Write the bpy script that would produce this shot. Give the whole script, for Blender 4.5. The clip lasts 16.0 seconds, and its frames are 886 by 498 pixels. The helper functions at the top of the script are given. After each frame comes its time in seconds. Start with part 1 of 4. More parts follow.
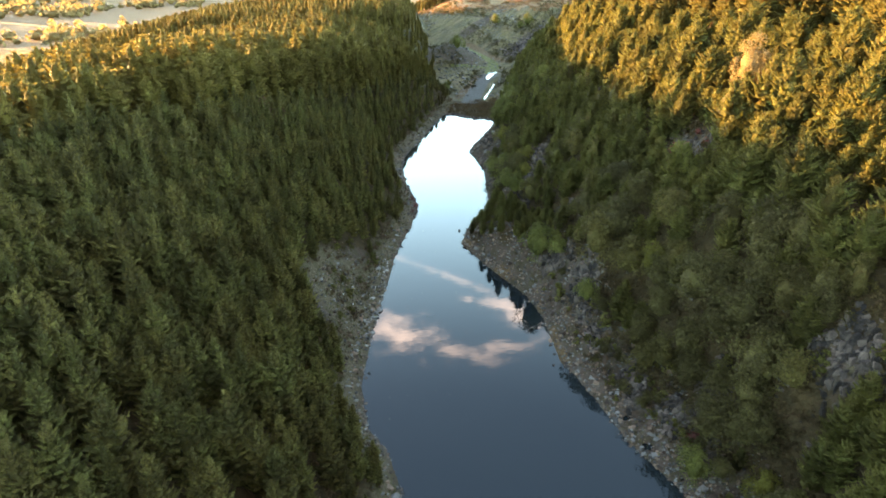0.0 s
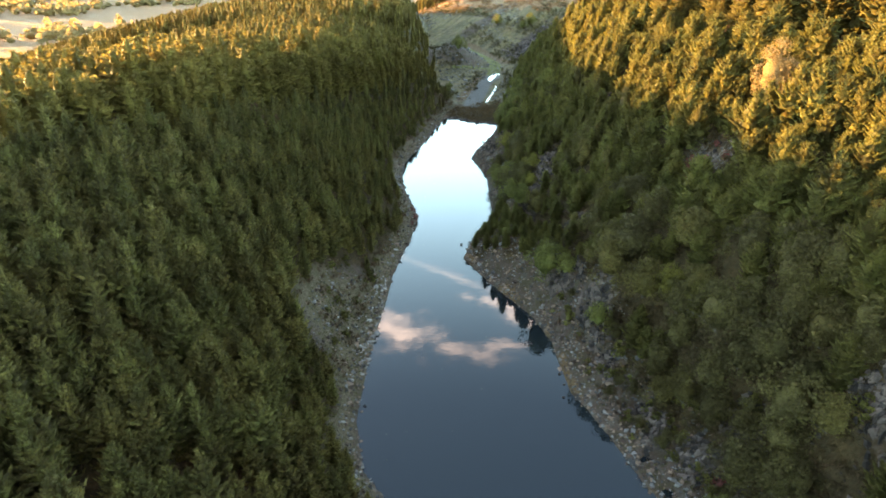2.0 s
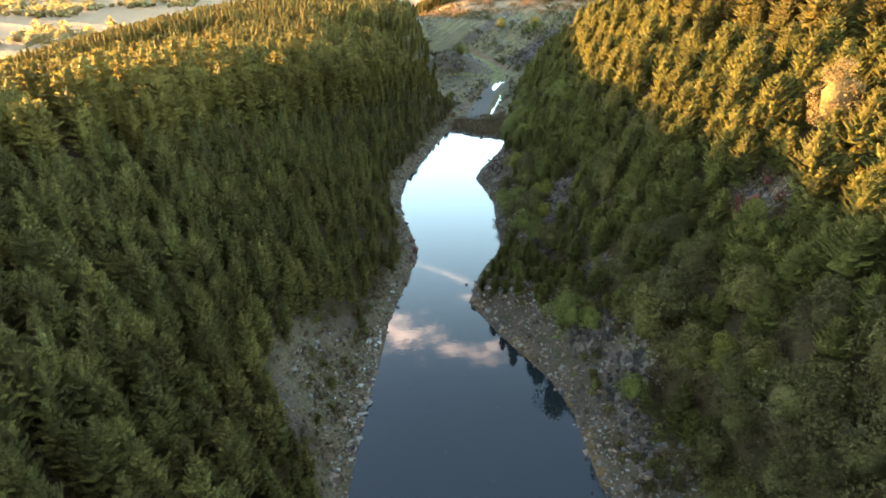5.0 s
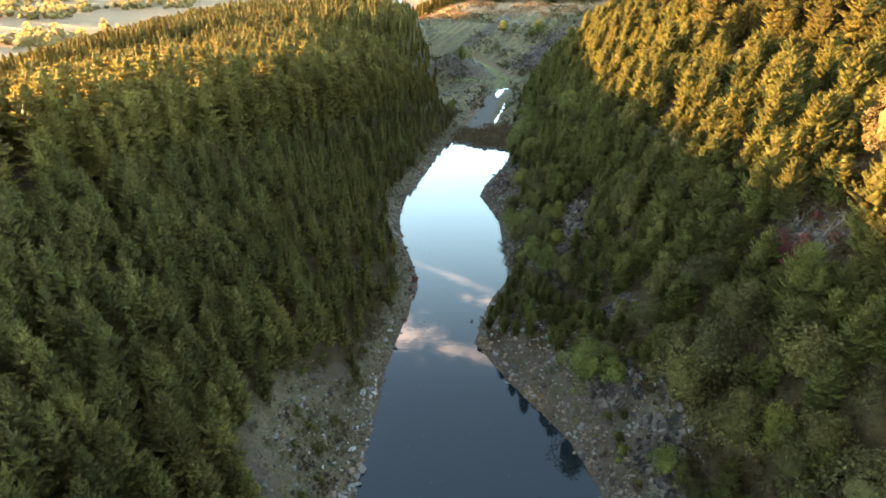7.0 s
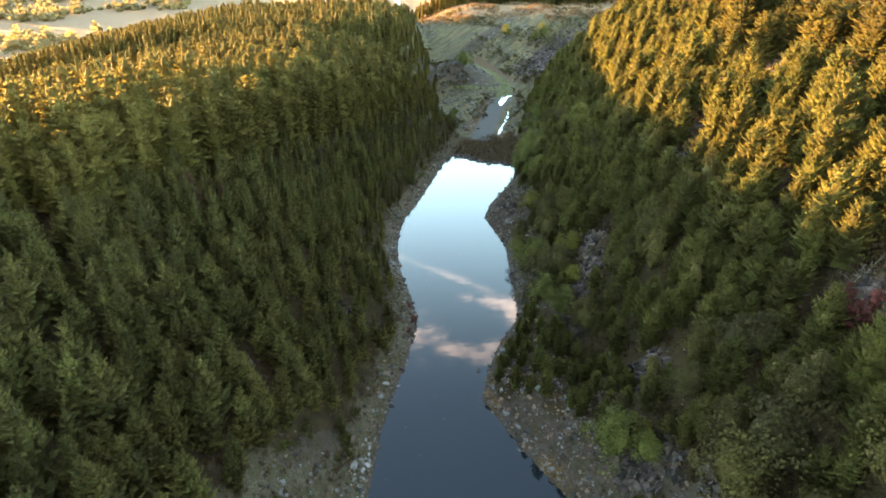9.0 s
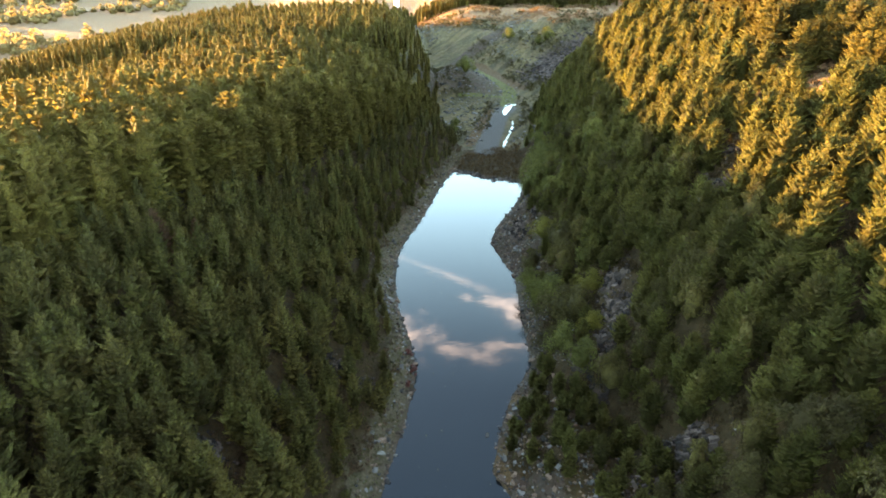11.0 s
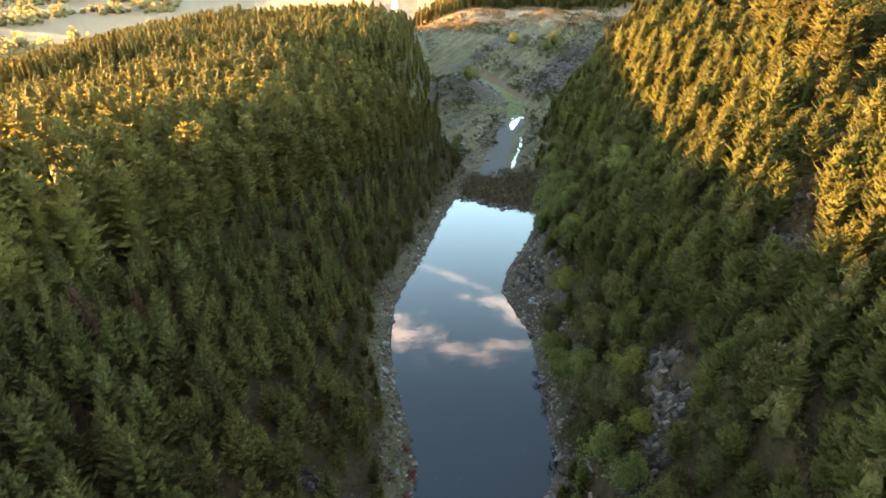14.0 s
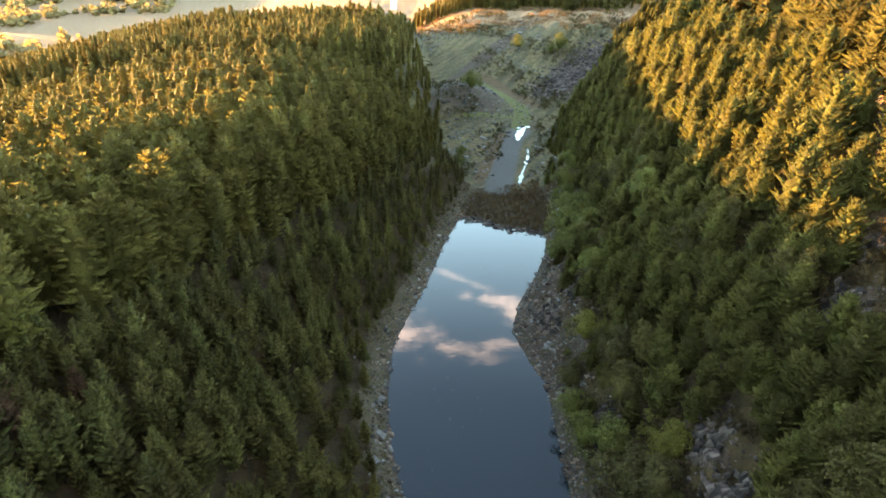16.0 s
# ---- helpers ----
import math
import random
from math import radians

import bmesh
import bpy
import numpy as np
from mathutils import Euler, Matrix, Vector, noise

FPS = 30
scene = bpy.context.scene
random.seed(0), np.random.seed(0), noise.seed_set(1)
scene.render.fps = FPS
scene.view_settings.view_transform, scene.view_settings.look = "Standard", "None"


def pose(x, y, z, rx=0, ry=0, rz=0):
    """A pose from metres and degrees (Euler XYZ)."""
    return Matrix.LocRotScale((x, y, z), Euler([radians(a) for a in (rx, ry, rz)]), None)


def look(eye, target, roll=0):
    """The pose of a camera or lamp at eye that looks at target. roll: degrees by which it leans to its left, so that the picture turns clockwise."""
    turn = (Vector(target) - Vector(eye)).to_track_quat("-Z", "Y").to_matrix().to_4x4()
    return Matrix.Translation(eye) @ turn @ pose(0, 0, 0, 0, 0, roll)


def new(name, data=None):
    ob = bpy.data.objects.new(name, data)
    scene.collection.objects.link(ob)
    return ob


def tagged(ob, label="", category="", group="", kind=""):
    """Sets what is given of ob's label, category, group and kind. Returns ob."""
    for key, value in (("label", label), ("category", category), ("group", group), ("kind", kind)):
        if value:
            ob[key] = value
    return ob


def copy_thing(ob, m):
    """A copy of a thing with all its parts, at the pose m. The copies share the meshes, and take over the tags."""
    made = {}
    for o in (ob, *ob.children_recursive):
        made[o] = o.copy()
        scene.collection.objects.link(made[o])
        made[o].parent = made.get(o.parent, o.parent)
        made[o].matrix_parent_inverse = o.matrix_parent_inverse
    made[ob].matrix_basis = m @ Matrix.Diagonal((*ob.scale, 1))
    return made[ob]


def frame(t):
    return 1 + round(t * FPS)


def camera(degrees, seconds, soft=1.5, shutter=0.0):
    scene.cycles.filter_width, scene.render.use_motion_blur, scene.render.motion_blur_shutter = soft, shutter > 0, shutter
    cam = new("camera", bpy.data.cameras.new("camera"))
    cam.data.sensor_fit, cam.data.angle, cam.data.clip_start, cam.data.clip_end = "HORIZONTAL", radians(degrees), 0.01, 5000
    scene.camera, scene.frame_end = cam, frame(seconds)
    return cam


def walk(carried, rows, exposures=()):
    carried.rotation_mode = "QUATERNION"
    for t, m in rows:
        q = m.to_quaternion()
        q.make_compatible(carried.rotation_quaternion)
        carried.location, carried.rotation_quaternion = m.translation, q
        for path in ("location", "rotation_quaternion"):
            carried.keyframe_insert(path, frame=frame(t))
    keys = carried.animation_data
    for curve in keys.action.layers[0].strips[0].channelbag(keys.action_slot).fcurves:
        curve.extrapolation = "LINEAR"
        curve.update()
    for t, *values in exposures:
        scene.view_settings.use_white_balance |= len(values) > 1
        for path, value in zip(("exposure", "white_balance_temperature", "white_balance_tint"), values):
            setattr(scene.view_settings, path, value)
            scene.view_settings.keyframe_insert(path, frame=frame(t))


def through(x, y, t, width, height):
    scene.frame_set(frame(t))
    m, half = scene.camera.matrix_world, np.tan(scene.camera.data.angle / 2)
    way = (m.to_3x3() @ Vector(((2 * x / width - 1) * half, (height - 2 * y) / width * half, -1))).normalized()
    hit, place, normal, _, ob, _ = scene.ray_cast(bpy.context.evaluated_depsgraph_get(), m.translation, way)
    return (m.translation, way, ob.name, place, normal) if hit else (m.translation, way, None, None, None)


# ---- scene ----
cam = camera(71.0, 16.0, soft=1.75)
METRES, EYE, TILT, LEAN, TURN = 60.0, 48.0, -26.5, 0.0, 0.0
STOPS, KELVIN, TINT = 4.76, 10500, 21
ROWS = [
    (0, 0.0000, 0.0000, 0.0000, 0.000, 0.000, -0.000),
    (0.5, -0.0005, 0.0179, 0.0087, -0.013, -0.053, -0.040),
    (1, -0.0012, 0.0396, 0.0197, -0.007, -0.106, -0.070),
    (1.5, -0.0026, 0.0653, 0.0328, -0.007, -0.140, -0.110),
    (2, -0.0038, 0.0939, 0.0477, -0.000, -0.153, -0.140),
    (2.5, -0.0054, 0.1249, 0.0633, -0.007, -0.140, -0.180),
    (3, -0.0066, 0.1577, 0.0802, -0.007, -0.126, -0.200),
    (3.5, -0.0079, 0.1919, 0.0974, -0.007, -0.126, -0.230),
    (4, -0.0091, 0.2273, 0.1154, -0.013, -0.126, -0.250),
    (6.5, -0.0165, 0.4122, 0.2072, -0.013, -0.113, -0.250),
    (7, -0.0185, 0.4513, 0.2265, -0.020, -0.106, -0.250),
    (7.5, -0.0203, 0.4914, 0.2465, -0.033, -0.106, -0.240),
    (8, -0.0216, 0.5322, 0.2676, -0.033, -0.106, -0.220),
    (8.5, -0.0234, 0.5728, 0.2888, -0.040, -0.106, -0.200),
    (9, -0.0252, 0.6137, 0.3099, -0.060, -0.106, -0.180),
    (11.5, -0.0340, 0.8204, 0.4140, -0.080, -0.080, -0.110),
    (12, -0.0357, 0.8627, 0.4346, -0.100, -0.086, -0.110),
    (12.5, -0.0375, 0.9053, 0.4556, -0.120, -0.100, -0.100),
    (13, -0.0389, 0.9475, 0.4768, -0.126, -0.100, -0.100),
    (13.5, -0.0408, 0.9898, 0.4973, -0.140, -0.106, -0.110),
    (14, -0.0427, 1.0321, 0.5180, -0.140, -0.146, -0.110),
    (14.5, -0.0445, 1.0722, 0.5372, -0.146, -0.186, -0.100),
    (15, -0.0465, 1.1152, 0.5577, -0.146, -0.213, -0.080),
    (15.5, -0.0488, 1.1582, 0.5788, -0.159, -0.233, -0.060),
    (16, -0.0511, 1.2014, 0.5999, -0.173, -0.239, -0.040),
    ]
walk(cam, [(t, pose(0, 0, EYE, TILT, LEAN, TURN) @ pose(METRES * x, METRES * y, METRES * z, 90 + pitch, roll, yaw)) for t, x, y, z, yaw, pitch, roll in ROWS],
     exposures=[(0.0, STOPS, KELVIN, TINT), (16.0, STOPS, KELVIN, TINT)])

# ---- world, sun and exposure ----
SUN_ELEV, SUN_TURN = 2.5, -62.0     # degrees above the horizon; degrees right of straight ahead


class Nodes:
    """A short hand for node trees."""

    def __init__(self, tree):
        self.tree = tree
        tree.nodes.clear()

    def add(self, kind, **inputs):
        n = self.tree.nodes.new(kind)
        for key, value in inputs.items():
            if key in n.inputs:
                self.put(n.inputs[key], value)
        return n

    def put(self, socket, value):
        if isinstance(value, bpy.types.NodeSocket):
            self.tree.links.new(value, socket)
        else:
            socket.default_value = value

    def math(self, op, a, b=0.0, c=0.0):
        n = self.tree.nodes.new("ShaderNodeMath")
        n.operation = op
        for s, v in zip(n.inputs, (a, b, c)):
            self.put(s, v)
        return n.outputs[0]

    def mix(self, fac, a, b, blend="MIX"):
        n = self.tree.nodes.new("ShaderNodeMix")
        n.data_type, n.blend_type = "RGBA", blend
        self.put(n.inputs[0], fac)
        self.put(n.inputs[6], a)
        self.put(n.inputs[7], b)
        return n.outputs[2]

    def noise(self, vector, scale, detail=3.0, rough=0.55):
        n = self.add("ShaderNodeTexNoise", Scale=scale, Detail=detail, Roughness=rough)
        if vector is not None:
            self.put(n.inputs["Vector"], vector)
        return n.outputs["Fac"]

    def ramp(self, fac, low, high):
        n = self.tree.nodes.new("ShaderNodeMapRange")
        n.interpolation_type = "SMOOTHSTEP"
        for s, v in zip(n.inputs, (fac, low, high, 0.0, 1.0)):
            self.put(s, v)
        return n.outputs[0]


def rgb(r, g, b):
    return (r, g, b, 1.0)


def build_world():
    world = bpy.data.worlds.new("evening_sky")
    world.use_nodes = True
    scene.world = world
    n = Nodes(world.node_tree)
    sky = n.add("ShaderNodeTexSky")
    sky.sky_type, sky.sun_disc = "NISHITA", False
    sky.sun_elevation, sky.sun_rotation = radians(SUN_ELEV), radians(SUN_TURN) % (2 * math.pi)
    sky.air_density, sky.dust_density, sky.ozone_density = 1.0, 0.4, 2.7
    # a thin layer of cloud, laid out on a flat sheet overhead
    way = n.add("ShaderNodeTexCoord").outputs["Generated"]
    sep = n.add("ShaderNodeSeparateXYZ", Vector=way)
    up = n.math("MAXIMUM", sep.outputs[2], 0.03)
    u, v = n.math("DIVIDE", sep.outputs[0], up), n.math("DIVIDE", sep.outputs[1], up)
    sheet = n.add("ShaderNodeCombineXYZ", X=n.math("MULTIPLY", u, 0.7), Y=v).outputs[0]
    puff = n.noise(sheet, 15.0, 10.0, 0.70)
    loose = n.ramp(n.math("ADD", n.noise(sheet, 0.55, 2.0), n.math("MULTIPLY", puff, 0.25)), 0.74, 0.86)

    def bank(cu, cv, ru, rv, lean):
        du, dv = n.math("SUBTRACT", u, cu), n.math("SUBTRACT", v, cv)
        dv = n.math("SUBTRACT", dv, n.math("MULTIPLY", du, lean))
        a, b = n.math("DIVIDE", du, ru), n.math("DIVIDE", dv, rv)
        r = n.math("SQRT", n.math("ADD", n.math("MULTIPLY", a, a), n.math("MULTIPLY", b, b)))
        return n.ramp(n.math("ADD", r, n.math("MULTIPLY", n.math("SUBTRACT", puff, 0.5), 4.6)), 1.2, -0.3)

    cloud = n.math("MULTIPLY", loose, 0.55)
    for cu, cv, ru, rv, lean, much in ((-0.12, 1.47, 0.15, 0.085, -0.3, 1.0), (0.03, 1.385, 0.13, 0.05, -0.4, 0.62), (0.17, 1.40, 0.09, 0.03, -0.1, 0.6),
                                       (0.23, 1.57, 0.10, 0.08, -0.7, 1.0), (0.02, 1.80, 0.22, 0.022, -0.78, 0.34), (0.07, 1.665, 0.03, 0.02, 0.0, 0.6)):
        cloud = n.math("MAXIMUM", cloud, n.math("MULTIPLY", bank(cu, cv, ru, rv, lean), much))
    # bright thin haze low over the land
    low = n.math("MULTIPLY", n.ramp(sep.outputs[2], 0.66, 0.18), n.ramp(sep.outputs[2], -0.02, 0.06))
    clear = n.mix(low, sky.outputs[0], n.mix(1.0, sky.outputs[0], rgb(0.85, 2.1, 3.25), "ADD"))
    lit = n.mix(1.0, clear, rgb(2.8, 2.4, 2.3), "ADD")
    colour = n.mix(cloud, clear, lit)
    back = n.add("ShaderNodeBackground", Color=colour, Strength=SKY)
    n.tree.links.new(back.outputs[0], n.add("ShaderNodeOutputWorld").inputs[0])


SKY = 0.15
build_world()
sun = new("sun", bpy.data.lights.new("sun", "SUN"))
sun.data.energy, sun.data.angle, sun.data.color = 3.1, radians(0.6), (1.0, 0.70, 0.34)
a, e = radians(SUN_TURN), radians(SUN_ELEV)
sun.matrix_world = look((math.sin(a) * math.cos(e) * 400, math.cos(a) * math.cos(e) * 400, math.sin(e) * 400), (0, 0, 0))


# ---- materials ----
def material(name, rough=0.9):
    m = bpy.data.materials.new(name)
    m.use_nodes = True
    n = Nodes(m.node_tree)
    return m, n


def finish(n, surface):
    n.tree.links.new(surface, n.add("ShaderNodeOutputMaterial").inputs[0])


def foliage(name, dark, light, dry, through=0.3, dryness=0.12, vary=0.0):
    """Needles or leaves: each tree, each patch and each shoot a little different."""
    m, n = material(name)
    where = n.add("ShaderNodeNewGeometry")
    own = n.add("ShaderNodeObjectInfo").outputs["Random"]
    patch = n.noise(where.outputs["Position"], 0.36, 2.0)
    tone = n.math("ADD", n.math("MULTIPLY", own, 0.4), n.math("MULTIPLY", n.ramp(patch, 0.3, 0.7), 0.5))
    tone = n.math("ADD", tone, n.math("MULTIPLY", where.outputs["Random Per Island"], 0.5))
    colour = n.mix(n.ramp(tone, 0.2, 1.3), dark, light)
    colour = n.mix(n.math("MULTIPLY", n.ramp(n.noise(where.outputs["Position"], 0.9, 2.0), 0.6, 0.75), dryness * 4), colour, dry)
    cool = n.ramp(n.noise(where.outputs["Position"], 0.24, 1.0), 0.42, 0.60)
    colour = n.mix(n.math("MULTIPLY", cool, vary), colour, n.mix(1.0, colour, rgb(0.66, 0.86, 0.82), "MULTIPLY"))
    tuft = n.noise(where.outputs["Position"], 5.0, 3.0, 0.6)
    # low spots between tufts browned dark: shaded gaps put into the colour
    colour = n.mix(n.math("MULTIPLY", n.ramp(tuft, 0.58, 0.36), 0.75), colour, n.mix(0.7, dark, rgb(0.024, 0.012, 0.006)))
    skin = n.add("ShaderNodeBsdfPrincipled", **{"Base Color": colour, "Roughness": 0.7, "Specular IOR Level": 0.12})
    rough = n.add("ShaderNodeBump", Strength=0.9, Distance=0.25, Height=tuft)
    n.tree.links.new(rough.outputs[0], skin.inputs["Normal"])
    glow = n.add("ShaderNodeBsdfTranslucent", Color=n.mix(0.5, colour, light))
    both = n.add("ShaderNodeMixShader", Fac=through)
    n.tree.links.new(skin.outputs[0], both.inputs[1])
    n.tree.links.new(glow.outputs[0], both.inputs[2])
    finish(n, both.outputs[0])
    return m


def plain(name, one, two, scale, rough=0.9, relief=0.0, grain=0.0, spec=0.3):
    """Two colours in soft patches, with a finer grain and relief."""
    m, n = material(name)
    where = n.add("ShaderNodeNewGeometry").outputs["Position"]
    own = n.math("FRACT", n.math("ADD", n.add("ShaderNodeObjectInfo").outputs["Random"], n.add("ShaderNodeNewGeometry").outputs["Random Per Island"]))
    broad, fine = n.noise(where, scale, 4.0), n.noise(where, scale * 9, 3.0)
    tone = n.math("ADD", n.math("ADD", n.math("MULTIPLY", broad, 0.6), n.math("MULTIPLY", fine, 0.35)), n.math("MULTIPLY", n.math("SUBTRACT", own, 0.5), grain))
    p = n.add("ShaderNodeBsdfPrincipled", **{"Base Color": n.mix(n.ramp(tone, 0.22, 0.78), one, two), "Roughness": rough, "Specular IOR Level": spec})
    if relief:
        b = n.add("ShaderNodeBump", Strength=0.7, Distance=relief, Height=fine)
        n.tree.links.new(b.outputs[0], p.inputs["Normal"])
    finish(n, p.outputs[0])
    return m


def ground_material():
    """Forest floor, stony banks, rough grass and heath, mixed by what covers the ground."""
    m, n = material("ground_cover")
    where = n.add("ShaderNodeNewGeometry").outputs["Position"]
    cover = n.add("ShaderNodeAttribute")
    cover.attribute_name = "cover"
    part_of = n.add("ShaderNodeSeparateColor", Color=cover.outputs["Color"])
    broad, mid, fine = n.noise(where, 0.15, 3.0), n.noise(where, 0.9, 4.0), n.noise(where, 5.0, 4.0, 0.65)
    cell = n.add("ShaderNodeTexVoronoi", Vector=where, Scale=2.6)
    stone_tone = n.add("ShaderNodeSeparateColor", Color=cell.outputs["Color"]).outputs[0]
    # brown litter, its colour lowered further to include shade under the growth
    floor = n.mix(n.ramp(mid, 0.3, 0.7), rgb(0.024, 0.012, 0.005), rgb(0.056, 0.030, 0.011))
    floor = n.mix(n.math("MULTIPLY", n.ramp(fine, 0.42, 0.62), 0.6), floor, rgb(0.030, 0.025, 0.009))
    gravel = n.mix(n.ramp(fine, 0.3, 0.7), rgb(0.028, 0.019, 0.012), rgb(0.074, 0.052, 0.036))
    gravel = n.mix(n.math("MULTIPLY", stone_tone, 0.5), gravel, rgb(0.098, 0.078, 0.060))
    sand = n.mix(n.ramp(fine, 0.3, 0.7), rgb(0.052, 0.036, 0.019), rgb(0.112, 0.083, 0.050))
    sand = n.mix(n.math("MULTIPLY", n.ramp(mid, 0.45, 0.65), 0.7), sand, rgb(0.050, 0.042, 0.018))
    gravel = n.mix(n.math("MULTIPLY", n.ramp(mid, 0.38, 0.62), 0.75), gravel, rgb(0.066, 0.036, 0.025))
    gravel = n.mix(n.math("MULTIPLY", n.ramp(n.noise(where, 0.55, 4.0), 0.46, 0.62), 0.7), gravel, rgb(0.042, 0.032, 0.014))
    grass = n.mix(n.ramp(mid, 0.3, 0.7), rgb(0.050, 0.038, 0.013), rgb(0.150, 0.112, 0.044))
    grass = n.mix(n.math("MULTIPLY", n.ramp(fine, 0.52, 0.7), 0.5), grass, rgb(0.135, 0.115, 0.08))
    grass = n.mix(n.math("MULTIPLY", n.ramp(broad, 0.42, 0.62), 0.7), grass, n.mix(n.ramp(fine, 0.35, 0.65), rgb(0.060, 0.038, 0.018), rgb(0.170, 0.112, 0.058)))
    place = n.add("ShaderNodeSeparateXYZ", Vector=where)
    fall = n.add("ShaderNodeCombineXYZ", X=n.math("SUBTRACT", place.outputs[0], n.math("MULTIPLY", place.outputs[1], 0.5)), Y=n.math("MULTIPLY", place.outputs[1], 0.15)).outputs[0]
    grass = n.mix(n.math("MULTIPLY", n.ramp(n.noise(fall, 0.30, 5.0, 0.65), 0.42, 0.60), 0.8), grass, n.mix(n.ramp(fine, 0.35, 0.65), rgb(0.022, 0.022, 0.009), rgb(0.070, 0.058, 0.028)))
    heath = n.mix(n.ramp(mid, 0.35, 0.7), rgb(0.15, 0.075, 0.036), rgb(0.26, 0.150, 0.075))
    colour = n.mix(n.ramp(n.math("ADD", part_of.outputs[1], n.math("MULTIPLY", n.math("SUBTRACT", mid, 0.5), 0.7)), 0.35, 0.65), floor, grass)
    colour = n.mix(n.ramp(n.math("ADD", part_of.outputs[2], n.math("MULTIPLY", n.math("SUBTRACT", mid, 0.5), 0.7)), 0.35, 0.65), colour, heath)
    colour = n.mix(n.ramp(n.math("ADD", part_of.outputs[0], n.math("ADD", n.math("MULTIPLY", n.math("SUBTRACT", mid, 0.5), 1.1), n.math("MULTIPLY", n.math("SUBTRACT", fine, 0.5), 0.9))), 0.35, 0.65), colour, gravel)
    colour = n.mix(n.ramp(n.math("ADD", cover.outputs["Alpha"], n.math("MULTIPLY", n.math("SUBTRACT", mid, 0.5), 0.9)), 0.35, 0.65), colour, sand)
    floor_of = n.add("ShaderNodeAttribute")
    floor_of.attribute_name = "valley"
    valley = n.add("ShaderNodeSeparateColor", Color=floor_of.outputs["Color"])
    for k, low, high in ((0, rgb(0.060, 0.056, 0.050), rgb(0.100, 0.094, 0.084)), (1, rgb(0.058, 0.062, 0.014), rgb(0.110, 0.108, 0.028)), (2, rgb(0.060, 0.032, 0.014), rgb(0.120, 0.070, 0.030))):
        amount = n.ramp(n.math("ADD", valley.outputs[k], n.math("MULTIPLY", n.math("SUBTRACT", mid, 0.5), 0.6)), 0.35, 0.6)
        colour = n.mix(amount, colour, n.mix(n.ramp(fine, 0.3, 0.7), low, high))
    b = n.add("ShaderNodeBump", Strength=0.8, Distance=0.25, Height=n.math("ADD", fine, n.math("MULTIPLY", cell.outputs["Distance"], -0.6)))
    p = n.add("ShaderNodeBsdfPrincipled", **{"Base Color": colour, "Roughness": 0.95, "Specular IOR Level": 0.2})
    n.tree.links.new(b.outputs[0], p.inputs["Normal"])
    finish(n, p.outputs[0])
    return m


def water_material():
    m, n = material("still_water")
    where = n.add("ShaderNodeNewGeometry").outputs["Position"]
    b = n.add("ShaderNodeBump", Strength=0.10, Distance=0.05, Height=n.noise(where, 0.5, 3.0))
    murk = n.mix(n.noise(where, 0.12, 3.0), rgb(0.005, 0.009, 0.011), rgb(0.008, 0.012, 0.013))
    p = n.add("ShaderNodeBsdfPrincipled", **{"Base Color": murk, "Roughness": 0.03, "IOR": 1.43, "Specular IOR Level": 0.5})
    n.tree.links.new(b.outputs[0], p.inputs["Normal"])
    finish(n, p.outputs[0])
    return m


GROUND, WATER = ground_material(), water_material()
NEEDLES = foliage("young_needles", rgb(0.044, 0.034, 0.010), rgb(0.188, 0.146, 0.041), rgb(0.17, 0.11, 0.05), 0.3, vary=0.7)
# warmer and brighter than young_needles: glare over the left hill put into colour
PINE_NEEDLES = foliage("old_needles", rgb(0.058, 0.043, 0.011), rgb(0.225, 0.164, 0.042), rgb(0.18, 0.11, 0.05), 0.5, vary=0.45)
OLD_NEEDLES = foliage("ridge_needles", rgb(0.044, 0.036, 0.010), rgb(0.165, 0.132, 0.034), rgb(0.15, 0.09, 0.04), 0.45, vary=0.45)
# toned below young_needles: the right bank's dimmer light put into colour
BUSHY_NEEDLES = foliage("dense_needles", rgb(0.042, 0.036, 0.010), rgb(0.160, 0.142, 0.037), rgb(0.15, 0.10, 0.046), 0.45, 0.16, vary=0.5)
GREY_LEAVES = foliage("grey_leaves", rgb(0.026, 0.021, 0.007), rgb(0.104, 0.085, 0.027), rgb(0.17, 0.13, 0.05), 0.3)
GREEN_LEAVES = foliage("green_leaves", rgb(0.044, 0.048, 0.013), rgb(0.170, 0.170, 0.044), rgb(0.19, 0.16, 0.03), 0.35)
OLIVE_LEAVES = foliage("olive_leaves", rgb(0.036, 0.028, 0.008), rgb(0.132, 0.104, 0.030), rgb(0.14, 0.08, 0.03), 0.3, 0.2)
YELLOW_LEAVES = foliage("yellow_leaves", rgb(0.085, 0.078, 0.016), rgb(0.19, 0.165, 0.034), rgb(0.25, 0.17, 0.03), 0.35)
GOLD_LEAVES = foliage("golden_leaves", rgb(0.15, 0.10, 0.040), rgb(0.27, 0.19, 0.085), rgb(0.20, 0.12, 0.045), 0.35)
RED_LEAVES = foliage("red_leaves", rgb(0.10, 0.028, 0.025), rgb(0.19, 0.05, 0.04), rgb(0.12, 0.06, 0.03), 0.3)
BARK = plain("pine_bark", rgb(0.016, 0.012, 0.005), rgb(0.040, 0.030, 0.012), 2.0, 0.95, 0.02, 0.0, 0.03)
PALE_BARK = plain("pale_bark", rgb(0.04, 0.032, 0.024), rgb(0.09, 0.075, 0.06), 2.0, 0.85, 0.02)
DEADWOOD = plain("dead_wood", rgb(0.075, 0.062, 0.052), rgb(0.15, 0.13, 0.11), 2.0, 0.9, 0.02)
